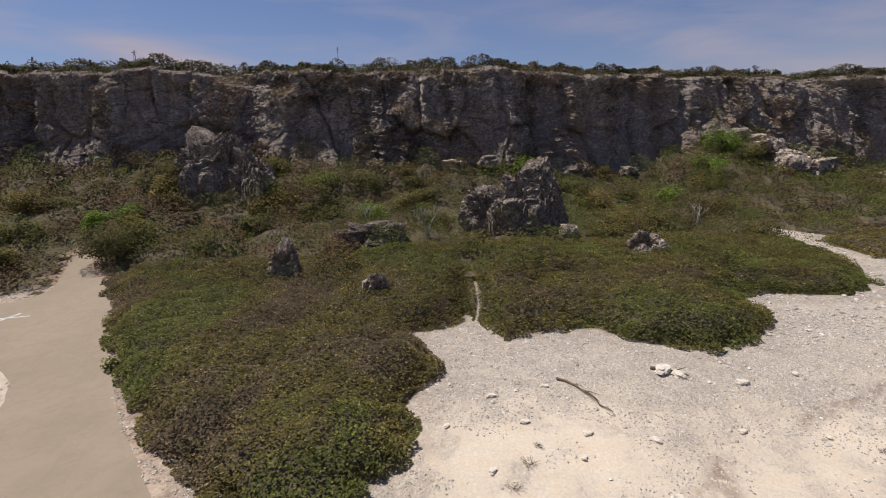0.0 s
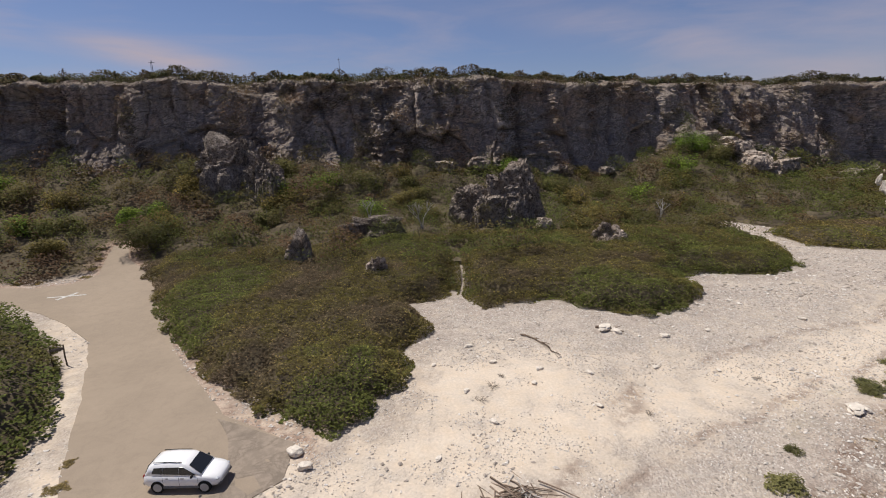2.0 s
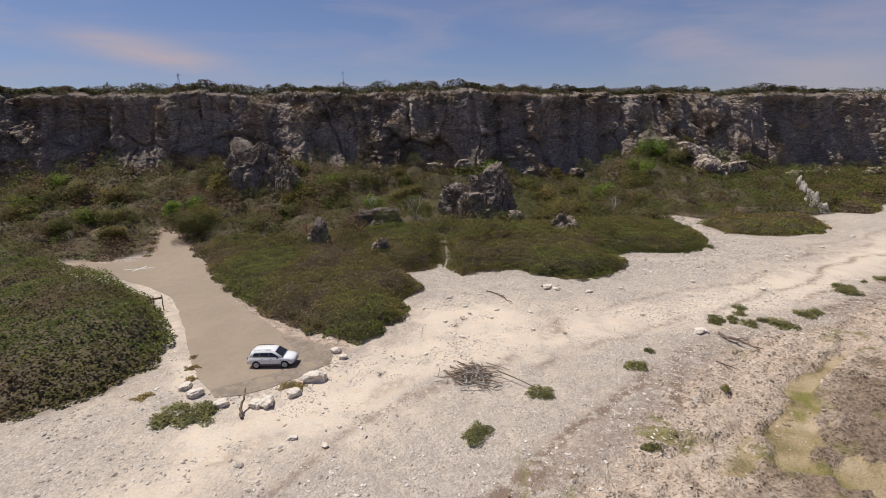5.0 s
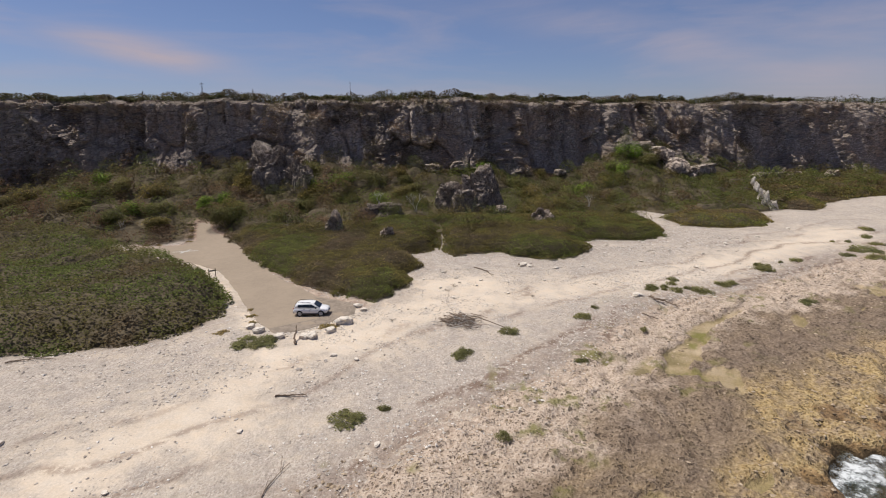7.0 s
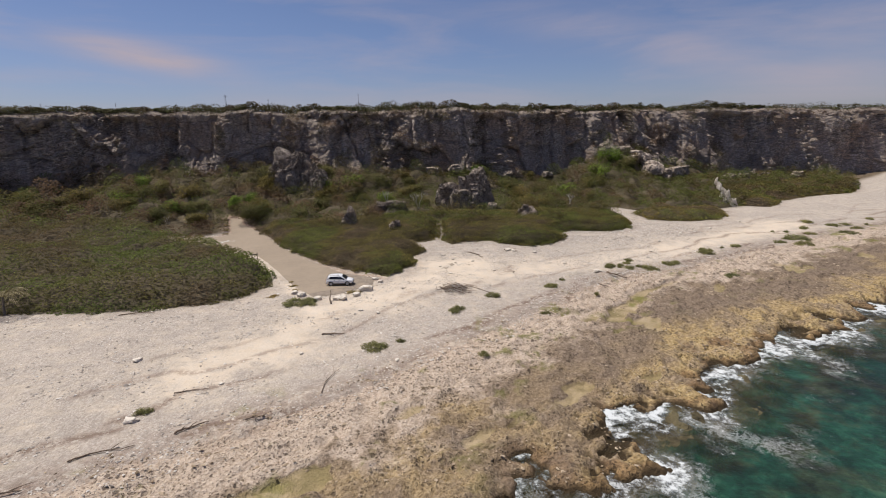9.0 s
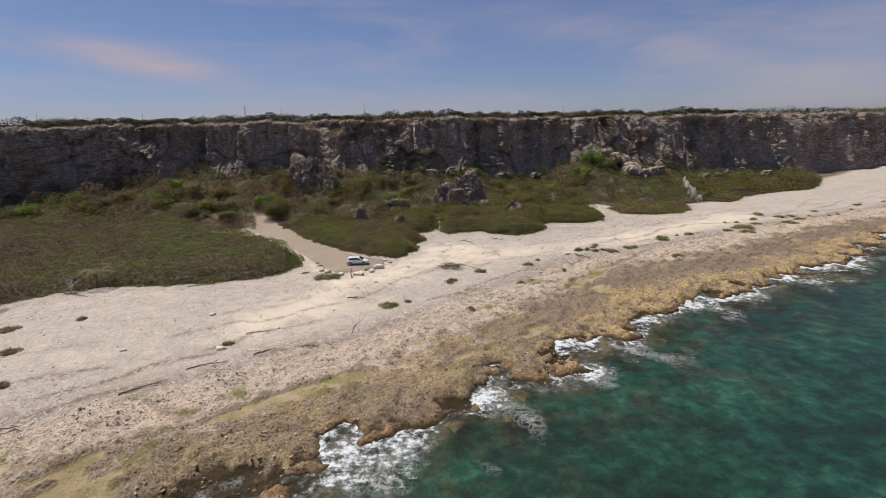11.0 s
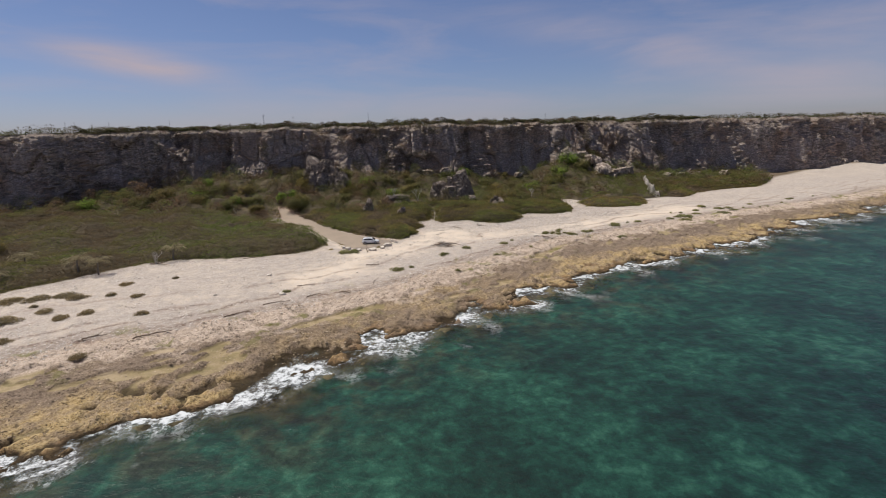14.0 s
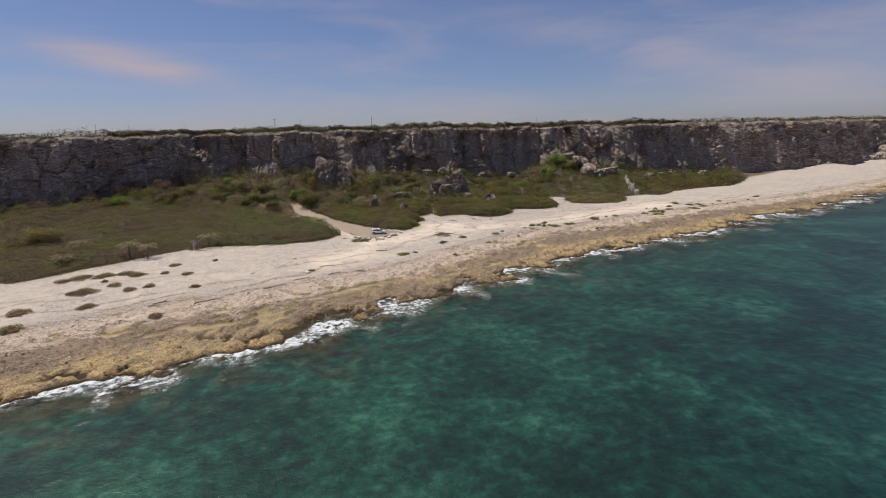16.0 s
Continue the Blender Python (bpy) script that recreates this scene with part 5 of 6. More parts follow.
DARK_ROCK = mat_boulder("dark_brown_boulder", 0.98, 0.5, 1.5)
KARST = mat_boulder("pitted_grey_rock", 1.15, 0.3, 2.4)
DARK_KARST = mat_boulder("dark_pitted_rock", 0.72, 0.4, 2.0)
boulder("boulder", "house-sized brown split boulder rising out of the scrub", (7.6, 73.4), (5.6, 5.2, 5.6), 3, DARK_ROCK, 6, 0.35, 0.1, 0.0, 40, z=3.7, tilt=-10, taper=0.26, facets=9)
boulder("boulder", "tall cracked dark boulder leaning on the great split rock", (13.3, 73.0), (6.6, 5.8, 7.6), 8, DARK_ROCK, 6, 0.35, 0.0, 0.10, -14, z=3.0, tilt=-3, taper=0.36)
boulder("crag", "rugged grey limestone crag standing clear of the bluff", (-40.2, 86.0), (7.0, 5.4, 7.8), 12, DARK_ROCK, 6, 0.5, 0.0, 0.1, 20, z=7.4, taper=0.22, facets=9)
boulder("crag", "broken lower shoulder of the limestone crag", (-33.6, 85.4), (6.2, 4.8, 6.6), 14, DARK_ROCK, 6, 0.5, 0.0, 0, -30, z=7.0, taper=0.3)
boulder("pinnacle", "upright fluted grey rock pinnacle among shrubs", (-17.7, 52.8), (1.3, 1.1, 1.6), 17, KARST, 6, 1.0, 0, 0, 0, z=5.3, taper=0.2, facets=3)
boulder("boulder", "wide low grey rock outcrop among shrubs", (-9.6, 64.0), (4.4, 2.4, 2.4), 19, DARK_KARST, 6, 0.95, 0.3, 0, 6, z=5.3, taper=0.3, facets=4)
boulder("boulder", "small pale jagged rock poking out of the thicket", (-7.1, 46.6), (0.9, 0.8, 1.5), 21, PALE, 5, 1.1, 0, 0, 0, z=4.3, taper=0.1, facets=2)
boulder("boulder", "grey jagged rock with a white fresh face", (23.8, 58.8), (1.8, 1.4, 1.3), 23, KARST, 6, 1.0, 0, 0, 0, z=5.5, taper=0.3, facets=3)
boulder("boulder", "pale jagged rock beside the grey one", (25.6, 57.8), (1.1, 0.9, 1.0), 25, PALE, 4, 0.7, 0, 0, 0, z=5.2, taper=0.3)
boulder("boulder", "small pale rock at the foot of the great boulder", (16.6, 66.2), (1.3, 1.0, 0.9), 26, PALE, 4, 0.36, z=6.2)
for k, (bx, by, bz, bw, bh) in enumerate([(90.2, 83.6, 2.8, 1.5, 1.3), (89.0, 84.6, 3.0, 1.3, 2.0), (88.3, 85.8, 5.2, 1.1, 1.7), (87.6, 86.9, 7.2, 0.9, 1.4), (87.2, 88.0, 8.8, 0.7, 1.0)]):
    boulder("white_rock", "white eroded limestone block in a steep scar", (bx, by), (bw * 0.75, bw * 0.7, bh), 27 + 2 * k, CORAL, 4, 0.6, 0, 0, 40 * k, "white blocks in the scar", z=bz, taper=0.25)
for k, (bx, by, bz, bs) in enumerate([(73.5, 128.5, 15.6, 3.0), (77.5, 124.5, 12.6, 3.6), (81.5, 120.6, 9.0, 4.0), (84.8, 117.8, 7.0, 2.6), (78.2, 119.0, 8.0, 2.0), (92.0, 124.0, 8.0, 2.6), (96.5, 126.5, 8.6, 2.2), (88.0, 122.0, 8.4, 2.0), (70.0, 131.0, 18.2, 1.6)]):
    boulder("fallen_block", "pale fallen limestone block on the scree slope", (bx, by), (bs * 1.3, bs * 1.05, bs * 0.9), 31 + k, PALE if k % 3 else BOULDER, 5, 0.36, 0.2, 0, 37 * k, "fallen blocks under the bluff", z=bz)
for k, (bx, by, bz, bs) in enumerate([(247, 190, 3.2, 6.0), (256, 193, 3.6, 5.0), (262, 191, 3.0, 3.6), (312, 214, 3.0, 8.0), (322, 217, 5.0, 9.0), (334, 220, 3.5, 7.0), (118, 132, 5.2, 2.6), (127, 137, 5.0, 2.2), (136, 139, 4.8, 2.4), (152, 141, 4.4, 2.8), (-66, 84, 8.6, 2.6), (-71, 86, 10.6, 2.2), (-60, 86, 10.2, 2.0), (2, 100, 12.6, 2.2), (9, 102, 12.8, 2.4), (30, 110, 10.4, 2.2), (42, 114, 9.6, 2.0)]):
    boulder("fallen_block", "rubble block fallen from the bluff to its foot", (bx, by), (bs, bs * 0.85, bs * 0.7), 51 + k, PALE if k % 2 else BOULDER, 4, 0.4, 0.2, 0, 53 * k, "fallen blocks under the bluff", z=bz)

# boulders set round the road's end
for k, (bx, by, bs) in enumerate([(-9.2, 10.9, 0.95), (-10.2, 8.6, 0.62), (-12.0, 7.4, 0.72), (-12.9, 7.2, 0.6), (-15.6, 7.4, 0.62), (-18.2, 8.8, 0.66), (-19.5, 10.0, 0.6), (-8.3, 16.2, 0.5), (-7.4, 15.0, 0.42)]):
    boulder("barrier_stone", "pale rounded coral boulder set at the road's end", (bx, by), (bs * 1.05, bs * 0.75, bs * 0.6), 81 + k, CORAL, 4, 0.3, 0.25, 0, 47 * k, "boulders round the road's end")

# single stones on the open beach
first = boulder("beach_stone", "weathered grey coral stone lying on the beach", (4.6, 27.3), (0.30, 0.22, 0.13), 101, CORAL, 3, 0.5, 0.2, 0, 20, "stones on the beach")
second = boulder("beach_stone", "pale coral stone lying on the beach", (2.2, 22.8), (0.28, 0.22, 0.12), 103, CORAL, 3, 0.5, 0.2, 0, 70, "stones on the beach")
for k, (bx, by, bs) in enumerate([(6.7, 31.7, 1.0), (15.6, 33.2, 2.4), (16.6, 32.6, 1.6), (20.6, 31.6, 1.5), (25.1, 32.9, 1.0), (43.6, 33.0, 1.3), (41.4, 28.9, 1.0), (28.8, 20.4, 2.2), (29.5, 20.6, 1.5), (-25.6, -21.2, 2.0), (-31.0, -10.4, 1.6), (-6.6, 2.6, 1.0),
                                  (-9.0, 3.4, 1.2), (0.2, 15.6, 0.8), (12.0, 25.4, 1.0), (8.2, 26.0, 1.1), (7.4, 24.0, 0.9), (11.4, 21.2, 0.9), (2.8, 30.4, 1.1), (-0.2, 27.0, 0.8), (3.9, 19.2, 1.0), (17.6, 26.4, 1.0), (22.4, 26.0, 0.8), (35.6, 35.4, 1.2), (48.5, 40.0, 1.3), (56.0, 46.0, 1.6), (66, 52, 1.4), (78, 60, 1.6), (-14.0, -8.6, 0.9), (-20.4, -15.0, 0.9), (-37.0, -22.0, 1.2), (-3.2, -10.4, 1.0)]):
    ob = copy_thing(second if k % 3 == 0 else first, pose(bx, by, float(ground_z(bx, by)) - 0.03, 0, 0, 61 * k))
    ob.scale = (bs, bs, bs)


# ---- plants ----
def leaf_cloud(name, blobs, count, size, material, seed):
    """Leaves gathered in the outer shell of several rounded clumps."""
    rg = np.random.default_rng(seed)
    P, N = [], []
    vol = np.array([b[3] ** 2 for b in blobs])
    for (bx, by, bz, br), m in zip(blobs, (count * vol / vol.sum()).astype(int)):
        v = rg.normal(0, 1, (m, 3))
        v /= np.linalg.norm(v, axis=1)[:, None]
        r = br * (1 - 0.45 * rg.random(m) ** 2) * (1 + 0.22 * (fbm(v[:, 0] * 3 + seed, v[:, 1] * 3 + v[:, 2] * 2, 2, seed) - 0.5))
        P.append(np.array((bx, by, bz)) + v * r[:, None] * np.array([1, 1, 0.85]))
        N.append(v * 0.9)
    P, N = np.concatenate(P), np.concatenate(N)
    ok = P[:, 2] > 0.02
    return leaf_mesh(name, P[ok], np.full(ok.sum(), size), material, None, 0.9, N[ok])


def limb(bm, a, b, ra, rb, sides=6):
    """A tapered stick from a to b."""
    a, b = Vector(a), Vector(b)
    m = (b - a).to_track_quat("Z", "Y").to_matrix()
    rings = []
    for p, r in ((a, ra), ((a + b) / 2 + m @ Vector((ra * 0.6, ra * 0.4, 0)), (ra + rb) / 2), (b, rb)):
        rings.append([bm.verts.new(p + m @ Vector((r * math.cos(2 * math.pi * k / sides), r * math.sin(2 * math.pi * k / sides), 0))) for k in range(sides)])
    for lo, hi in zip(rings, rings[1:]):
        for k in range(sides):
            bm.faces.new((lo[k], lo[(k + 1) % sides], hi[(k + 1) % sides], hi[k]))
    bm.faces.new(rings[0][::-1])
    bm.faces.new(rings[-1])


def branch_out(bm, a, way, length, r, depth, rg, droop=0.0):
    b = Vector(a) + way * length
    limb(bm, a, b, r, r * 0.62, 5)
    if depth:
        for _ in range(rg.randint(2, 3)):
            turn = Vector((rg.uniform(-1, 1), rg.uniform(-1, 1), rg.uniform(-0.35, 0.8) - droop))
            branch_out(bm, b, (way + turn * 0.75).normalized(), length * rg.uniform(0.6, 0.82), r * 0.6, depth - 1, rg, droop)


def tree(name, label, at, height, spread, material, seed, count=2600, leaf=0.2, group=""):
    rg = random.Random(seed)
    root = thing(name, label, "tree" if height > 2.5 else "shrub", (at[0], at[1], at[2] if len(at) > 2 else float(ground_z(at[0], at[1], False)) - 0.05), group)
    bm = bmesh.new()
    limb(bm, (0, 0, 0), (0.1 * spread, 0, height * 0.45), 0.05 * height, 0.03 * height)
    for _ in range(6):
        a = rg.uniform(0, 6.28)
        limb(bm, (0.1 * spread, 0, height * 0.4), (math.cos(a) * spread * 0.6, math.sin(a) * spread * 0.6, height * rg.uniform(0.55, 0.85)), 0.022 * height, 0.008 * height, 5)
    part("trunk", bm, BARK, root)
    blobs = [(rg.gauss(0, spread * 0.42), rg.gauss(0, spread * 0.42), height * rg.uniform(0.28, 0.8), spread * rg.uniform(0.34, 0.58)) for _ in range(12)]
    ob = new("crown", leaf_cloud("crown", blobs, count, leaf, material, seed))
    ob.parent = root
    return root


tree("green_tree", "small fresh lime-green tree where the lane enters the scrub", (-50.6, 70.0), 3.6, 2.2, LIME, 5, 4200, 0.2)
tree("tree", "rounded grey-brown tree overhanging the lane", (-43.6, 63.4), 4.0, 4.0, SCRUB, 6, 5600, 0.2)
tree("tree", "dark green tree at the back of the beach thicket", (-100, 6), 5.6, 5.0, GRAPE, 7, 5000, 0.26)
tree("tree", "bushy green tree on the ramp below the bluff", (66.0, 121.0), 5.2, 4.6, LIME, 8, 4200, 0.26)
tree("tree", "bushy olive tree on the ramp below the bluff", (72.0, 118.0), 4.4, 4.4, SCRUB, 9, 4000, 0.26)
for k, (tx, ty, th, ts, tm) in enumerate([(-47.5, 84, 6.5, 4.4, SCRUB), (-44.5, 80, 5.0, 3.6, GRAPE), (-27, 80, 4.0, 3.6, GRAPE), (-22, 88, 4.0, 4.2, LIME), (-13, 90, 4.0, 4.0, SCRUB), (-6, 84, 3.6, 3.6, GRAPE), (-64, 74, 4.2, 3.6, GRAPE), (-72, 76, 4.4, 3.8, SCRUB), (-80, 72, 4.0, 3.6, LIME), (-92, 74, 4.2, 4.0, GRAPE),
                                        (28, 92, 3.8, 4.2, GRAPE), (36, 98, 3.6, 4.0, SCRUB), (44, 100, 3.4, 3.8, LIME), (55, 106, 4.4, 4.2, GRAPE), (60, 114, 4.6, 4.2, LIME), (-104, 70, 4.2, 4.2, SCRUB), (-58, 66, 3.4, 2.8, SCRUB), (-56.5, 60, 3.2, 2.6, GRAPE), (-112, 62, 4.0, 4.2, LIME), (-66, 62, 3.4, 3.0, SCRUB)]):
    tree("shrub_tree", "rounded scrub tree on the slope under the bluff", (tx, ty), th, ts, tm, 20 + k, 1700, 0.29, "scrub trees on the slope")


for tx, ty, tz, th, ts in ((-46.0, 84.5, 10.6, 6.4, 3.4), (-43.6, 88.0, 14.6, 4.6, 2.8), (-30.0, 87.4, 13.0, 4.2, 3.0)):
    tree("shrub_tree", "olive scrub tree rooted on the limestone crag", (tx, ty, tz), th, ts, SCRUB, int(60 + th * 3), 1900, 0.24, "scrub trees on the crag")
bush_rng = random.Random(31)
model = [tree("bush", "rounded leafy bush on the slope under the bluff", (-30 + 9 * k, 78), 2.9 + 0.5 * k, 2.4 + 0.25 * k, m_, 70 + k, 1500, 0.27, "bushes on the slope") for k, m_ in enumerate((GRAPE, SCRUB, LIME, SCRUB, GRAPE))]
placed = 0
while placed < 46:
    bx, by = bush_rng.uniform(-115, 64), bush_rng.uniform(56, 112)
    if not (np.interp(bx, FRONT_X, FRONT_Y) + 11 < by < cliff_y(bx) - 5) or inside(ROAD, bx, by) > -3.5 or (-2 < bx < 22 and by < 74):
        continue
    copy_thing(model[(0, 1, 3, 4, 1, 3, 0, 2)[placed % 8]], pose(bx, by, float(ground_z(bx, by, False)) - 0.1, 0, 0, bush_rng.uniform(0, 360)))
    placed += 1


def dead_tree(label, at, z, size, seed):
    rg = random.Random(seed)
    root = thing("dead_tree", label, "tree", (at[0], at[1], z))
    for k in range(3):
        bm = bmesh.new()
        branch_out(bm, Vector((0.1 * k, 0, 0)), Vector((rg.uniform(-0.5, 0.5), rg.uniform(-0.3, 0.3), 1)).normalized(), size * rg.uniform(0.32, 0.45), 0.05 * size ** 0.5, 3, rg)
        part("limb", bm, BLEACHED, root)


dead_tree("bare bleached dead tree standing in the scrub", (-2.4, 66.0), 6.6, 4.6, 3)
dead_tree("fallen bleached branch arching over the scrub", (-10.6, 66.5), 8.6, 2.6, 7)
dead_tree("bare grey dead shrub in the scrub", (40.0, 78.0), 5.2, 3.2, 9)
dead_tree("bleached bare snag at the edge of the beach thicket", (-58.6, 0.2), 2.5, 2.6, 17)
dead_tree("bare grey dead branches beside the lane", (-62.0, 58.0), 4.6, 2.6, 13)


DRY_GRASS = mat_leaves("dry_verge_grass", (0.26, 0.205, 0.085), (0.20, 0.19, 0.06), (0.30, 0.22, 0.12), 0.3, 0.6)


def beach_mat(seed, material=None):
    root = thing("beach_shrub", "low round green beach shrub growing on the gravel", "shrub", (0, 0, 0), "low shrubs on the beach")
    rg = random.Random(seed)
    bm = bmesh.new()
    for _ in range(7):
        a = rg.uniform(0, 6.28)
        limb(bm, (0, 0, 0.0), (math.cos(a) * 0.7, math.sin(a) * 0.7, 0.16), 0.02, 0.01, 4)
    part("stem", bm, BARK, root)
    blobs = [(0, 0, 0.02, 0.55)] + [(rg.uniform(-0.62, 0.62), rg.uniform(-0.62, 0.62), rg.uniform(-0.05, 0.06), rg.uniform(0.2, 0.42)) for _ in range(10)]
    ob = new("leaves", leaf_cloud("leaves", blobs, 2300, 0.085, material or MAT_GREEN, seed))
    ob.parent = root
    return root


mats = [beach_mat(5), beach_mat(6), beach_mat(7)]
dull = tagged(beach_mat(9, DULL_MAT), "low olive-brown creeping patch on the pale sand")
SPOTS = [(9.5, 9.0, 1.25), (19.4, 13.8, 1.15), (32.3, 23.5, 1.15), (22.0, 16.7, 0.45), (25.4, 9.6, 0.5), (38.9, 22.5, 1.7), (-6.0, -7.3, 1.4), (4.0, 3.8, 1.15), (15.9, 1.9, 0.8), (-18.6, 6.4, 1.9),
         (-16.6, 6.6, 1.4), (-3.1, -5.6, 0.5), (6.4, -10.3, 0.7), (54.3, 32.0, 1.6), (50.5, 17.4, 1.3), (80.0, 43.0, 2.6), (78.2, 38.6, 2.6), (95.0, 60.0, 1.8), (96.0, 48.0, 2.0), (-25.2, -19.8, 0.65)]
SPOTS += [(-60.1, -22.4, 2.0), (-55.1, -21.4, 1.0), (-56.0, -15.5, 1.3), (-54.3, -29.3, 1.2), (-48.3, -12.2, 0.8), (-64.2, -32.7, 2.4), (-61.0, -29.0, 1.3), (-50.3, -22.3, 1.0), (-45.3, -30.0, 1.2)]
SPOTS += [(-70.5, -23.6, 2.4), (-66.4, -22.6, 2.2), (-63.2, -21.2, 1.8), (-57.0, -31.5, 1.5), (-63.9, -27.2, 0.7), (-72.6, -26.0, 1.6)]
SPOTS += [(-59.3, -39.8, 1.4), (-45.3, -45.1, 1.3), (-69.0, -42.6, 2.0), (-65.2, -49.8, 2.2)]
spot_rng = random.Random(9)
for k in range(34):
    sx = spot_rng.uniform(62, 190)
    o_in = spot_rng.gauss(3.5, 2.6)
    sx0, sy0 = plan(sx * 1.02 + 8, float(np.interp(sx * 1.02 + 8, [a for a, _ in SE], [b for _, b in SE])) + o_in)
    SPOTS.append((float(sx0), float(sy0), spot_rng.uniform(0.4, 1.3)))
for k, (bx, by, bs) in enumerate(SPOTS):
    at = pose(bx, by, float(ground_z(bx, by)) - 0.02, 0, 0, 71 * k)
    ob = copy_thing(dull if bx < -40 else mats[k % 3], at) if k >= 3 else mats[k]
    if k < 3:
        ob.matrix_world = at
    ob.scale = (bs * 1.25, bs * 1.25 * (0.8 + 0.13 * (k % 4)), 0.9 + 0.3 * bs)


dull.matrix_world = pose(-66.0, -33.5, float(ground_z(-66.0, -33.5)) - 0.02)
dull.scale = (1.6, 1.3, 1.0)
dry = beach_mat(8, DRY_GRASS)
tagged(dry, "low patch of dry yellow grass beside the concrete", "grass", "dry grass round the road's end")
for k, (bx, by, bs) in enumerate([(-11.2, 10.2, 1.0), (-10.2, 9.6, 0.7), (-19.8, 11.4, 0.6), (-20.6, 13.6, 0.7), (-21.6, 15.8, 0.5), (-47.2, 54.2, 0.8), (-48.0, 57.0, 0.9), (-49.2, 60.2, 0.9), (-50.6, 63.4, 0.9), (-51.8, 52.2, 0.8), (-54.4, 51.8, 0.8), (-22.4, 8.6, 0.8)]):
    ob = copy_thing(dry, pose(bx, by, float(ground_z(bx, by)) - 0.02, 0, 0, 71 * k)) if k else dry
    if not k:
        ob.matrix_world = pose(bx, by, float(ground_z(bx, by)) - 0.02)
    ob.scale = (bs * 1.2, bs, 0.5)


PALMS = [(-84.9, -1.2, 1.6), (-80.7, -14.0, 1.2), (-70.4, -6.6, 1.9), (-65.9, -7.4, 1.6), (-56.3, 3.5, 1.4)]
FROND = mat_plain("dry_palm_frond", (0.34, 0.285, 0.155), 0.7, 0.2, vary=0.5, scale=4)


def palm(at, tall, seed, label, dry=False, group="young palms behind the beach", crown=1.9, z=None):
    rg = random.Random(seed)
    root = thing("palm", label, "palm", (at[0], at[1], float(ground_z(at[0], at[1], False)) - 0.1 if z is None else z), group)
    bm = bmesh.new()
    limb(bm, (0, 0, 0), (0.15, 0.1, tall), 0.17, 0.12, 8)
    part("trunk", bm, BARK, root)
    for k in range(14):
        a, rise = 2 * math.pi * k / 14 + rg.uniform(-0.2, 0.2), rg.uniform(0.45, 1.5)
        bm = bmesh.new()
        way, side = Vector((math.cos(a), math.sin(a), 0)), Vector((-math.sin(a), math.cos(a), 0))

        def spine(t):
            return Vector((0.15, 0.1, tall)) + way * crown * t * (1 - 0.12 * t) + Vector((0, 0, crown * (rise * t - (0.45 + 0.6 * rise) * t * t)))

        for i in range(5):
            limb(bm, spine(i / 5), spine((i + 1) / 5), 0.035 * (1 - i / 7), 0.035 * (1 - (i + 1) / 7), 3)
        for i in range(3, 15):
            t = i / 15
            c, long = spine(t), crown * 0.34 * math.sin(math.pi * (0.12 + 0.8 * t))
            for sg in (-1, 1):
                tip = c + side * sg * long * 0.75 + way * long * 0.55 - Vector((0, 0, long * rg.uniform(0.15, 0.7)))
                mid = c.lerp(tip, 0.45) + Vector((0, 0, 0.04))
                w = way * 0.045
                v = [bm.verts.new(q) for q in (c, mid - w, tip, mid + w)]
                bm.faces.new(v)
        part("frond", bm, FROND if dry else RIM, root)
    return root


for k, (px_, py_, tall) in enumerate(PALMS):
    palm((px_, py_), tall + 1.2, 60 + k, "young windblown palm with drooping tan fronds", True, crown=3.2 if k % 2 == 0 else 2.5)
for k, (px_, py_, tall) in enumerate([(120.0, 151.5, 2.2), (132.0, 157.0, 2.0), (136.5, 159, 2.4), (67.0, 141.0, 1.6), (85.0, 142.5, 2.2), (196.0, 180.0, 1.9), (207.0, 184.0, 2.0), (-11.6, 122.0, 2.3), (-57.0, 101.5, 1.8)]):
    tree("rim_tree", "small dark windblown tree standing on the rim of the bluff", (px_, py_, TOP - 0.3), tall + 0.9, 0.95, RIM, 80 + k, 420, 0.2, "small trees on the rim")


# ---- masts and poles on the plateau ----
STEEL = mat_plain("dull_galvanised_steel", (0.22, 0.22, 0.23), 0.55, 0.5, 0.6, 0.3)


def mast(at, tall, label):
    root = thing("mast", label, "mast", (at[0], at[1], TOP - 0.2))
    for sx, sy in ((-0.3, -0.3), (0.3, -0.3), (0, 0.35)):
        bm = bmesh.new()
        limb(bm, (sx, sy, 0), (sx * 0.4, sy * 0.4, tall), 0.05, 0.035, 5)
        part("leg", bm, STEEL, root)
    for k in range(9):
        z0, z1 = tall * k / 9, tall * (k + 1) / 9
        bm = bmesh.new()
        s0, s1 = 1 - 0.6 * k / 9, 1 - 0.6 * (k + 1) / 9
        limb(bm, (-0.3 * s0, -0.3 * s0, z0), (0.3 * s1, -0.3 * s1, z1), 0.03, 0.03, 4)
        limb(bm, (0.3 * s0, -0.3 * s0, z0), (0, 0.35 * s1, z1), 0.03, 0.03, 4)
        part("brace", bm, STEEL, root)
    bm = bmesh.new()
    limb(bm, (-0.7, 0, tall * 0.93), (0.7, 0, tall * 0.93), 0.06, 0.06, 5)
    part("antenna", bm, STEEL, root)


def pole(at, tall, label="weathered wooden utility pole on the plateau"):
    root = thing("utility_pole", label, "pole", (at[0], at[1], TOP - 0.2), "poles on the plateau")
    bm = bmesh.new()
    limb(bm, (0, 0, 0), (0, 0, tall), 0.075, 0.05, 8)
    part("shaft", bm, BARK, root)
    bm = bmesh.new()
    limb(bm, (-0.35, 0, tall * 0.93), (0.35, 0, tall * 0.93), 0.035, 0.035, 4)
    part("crossarm", bm, BARK, root)


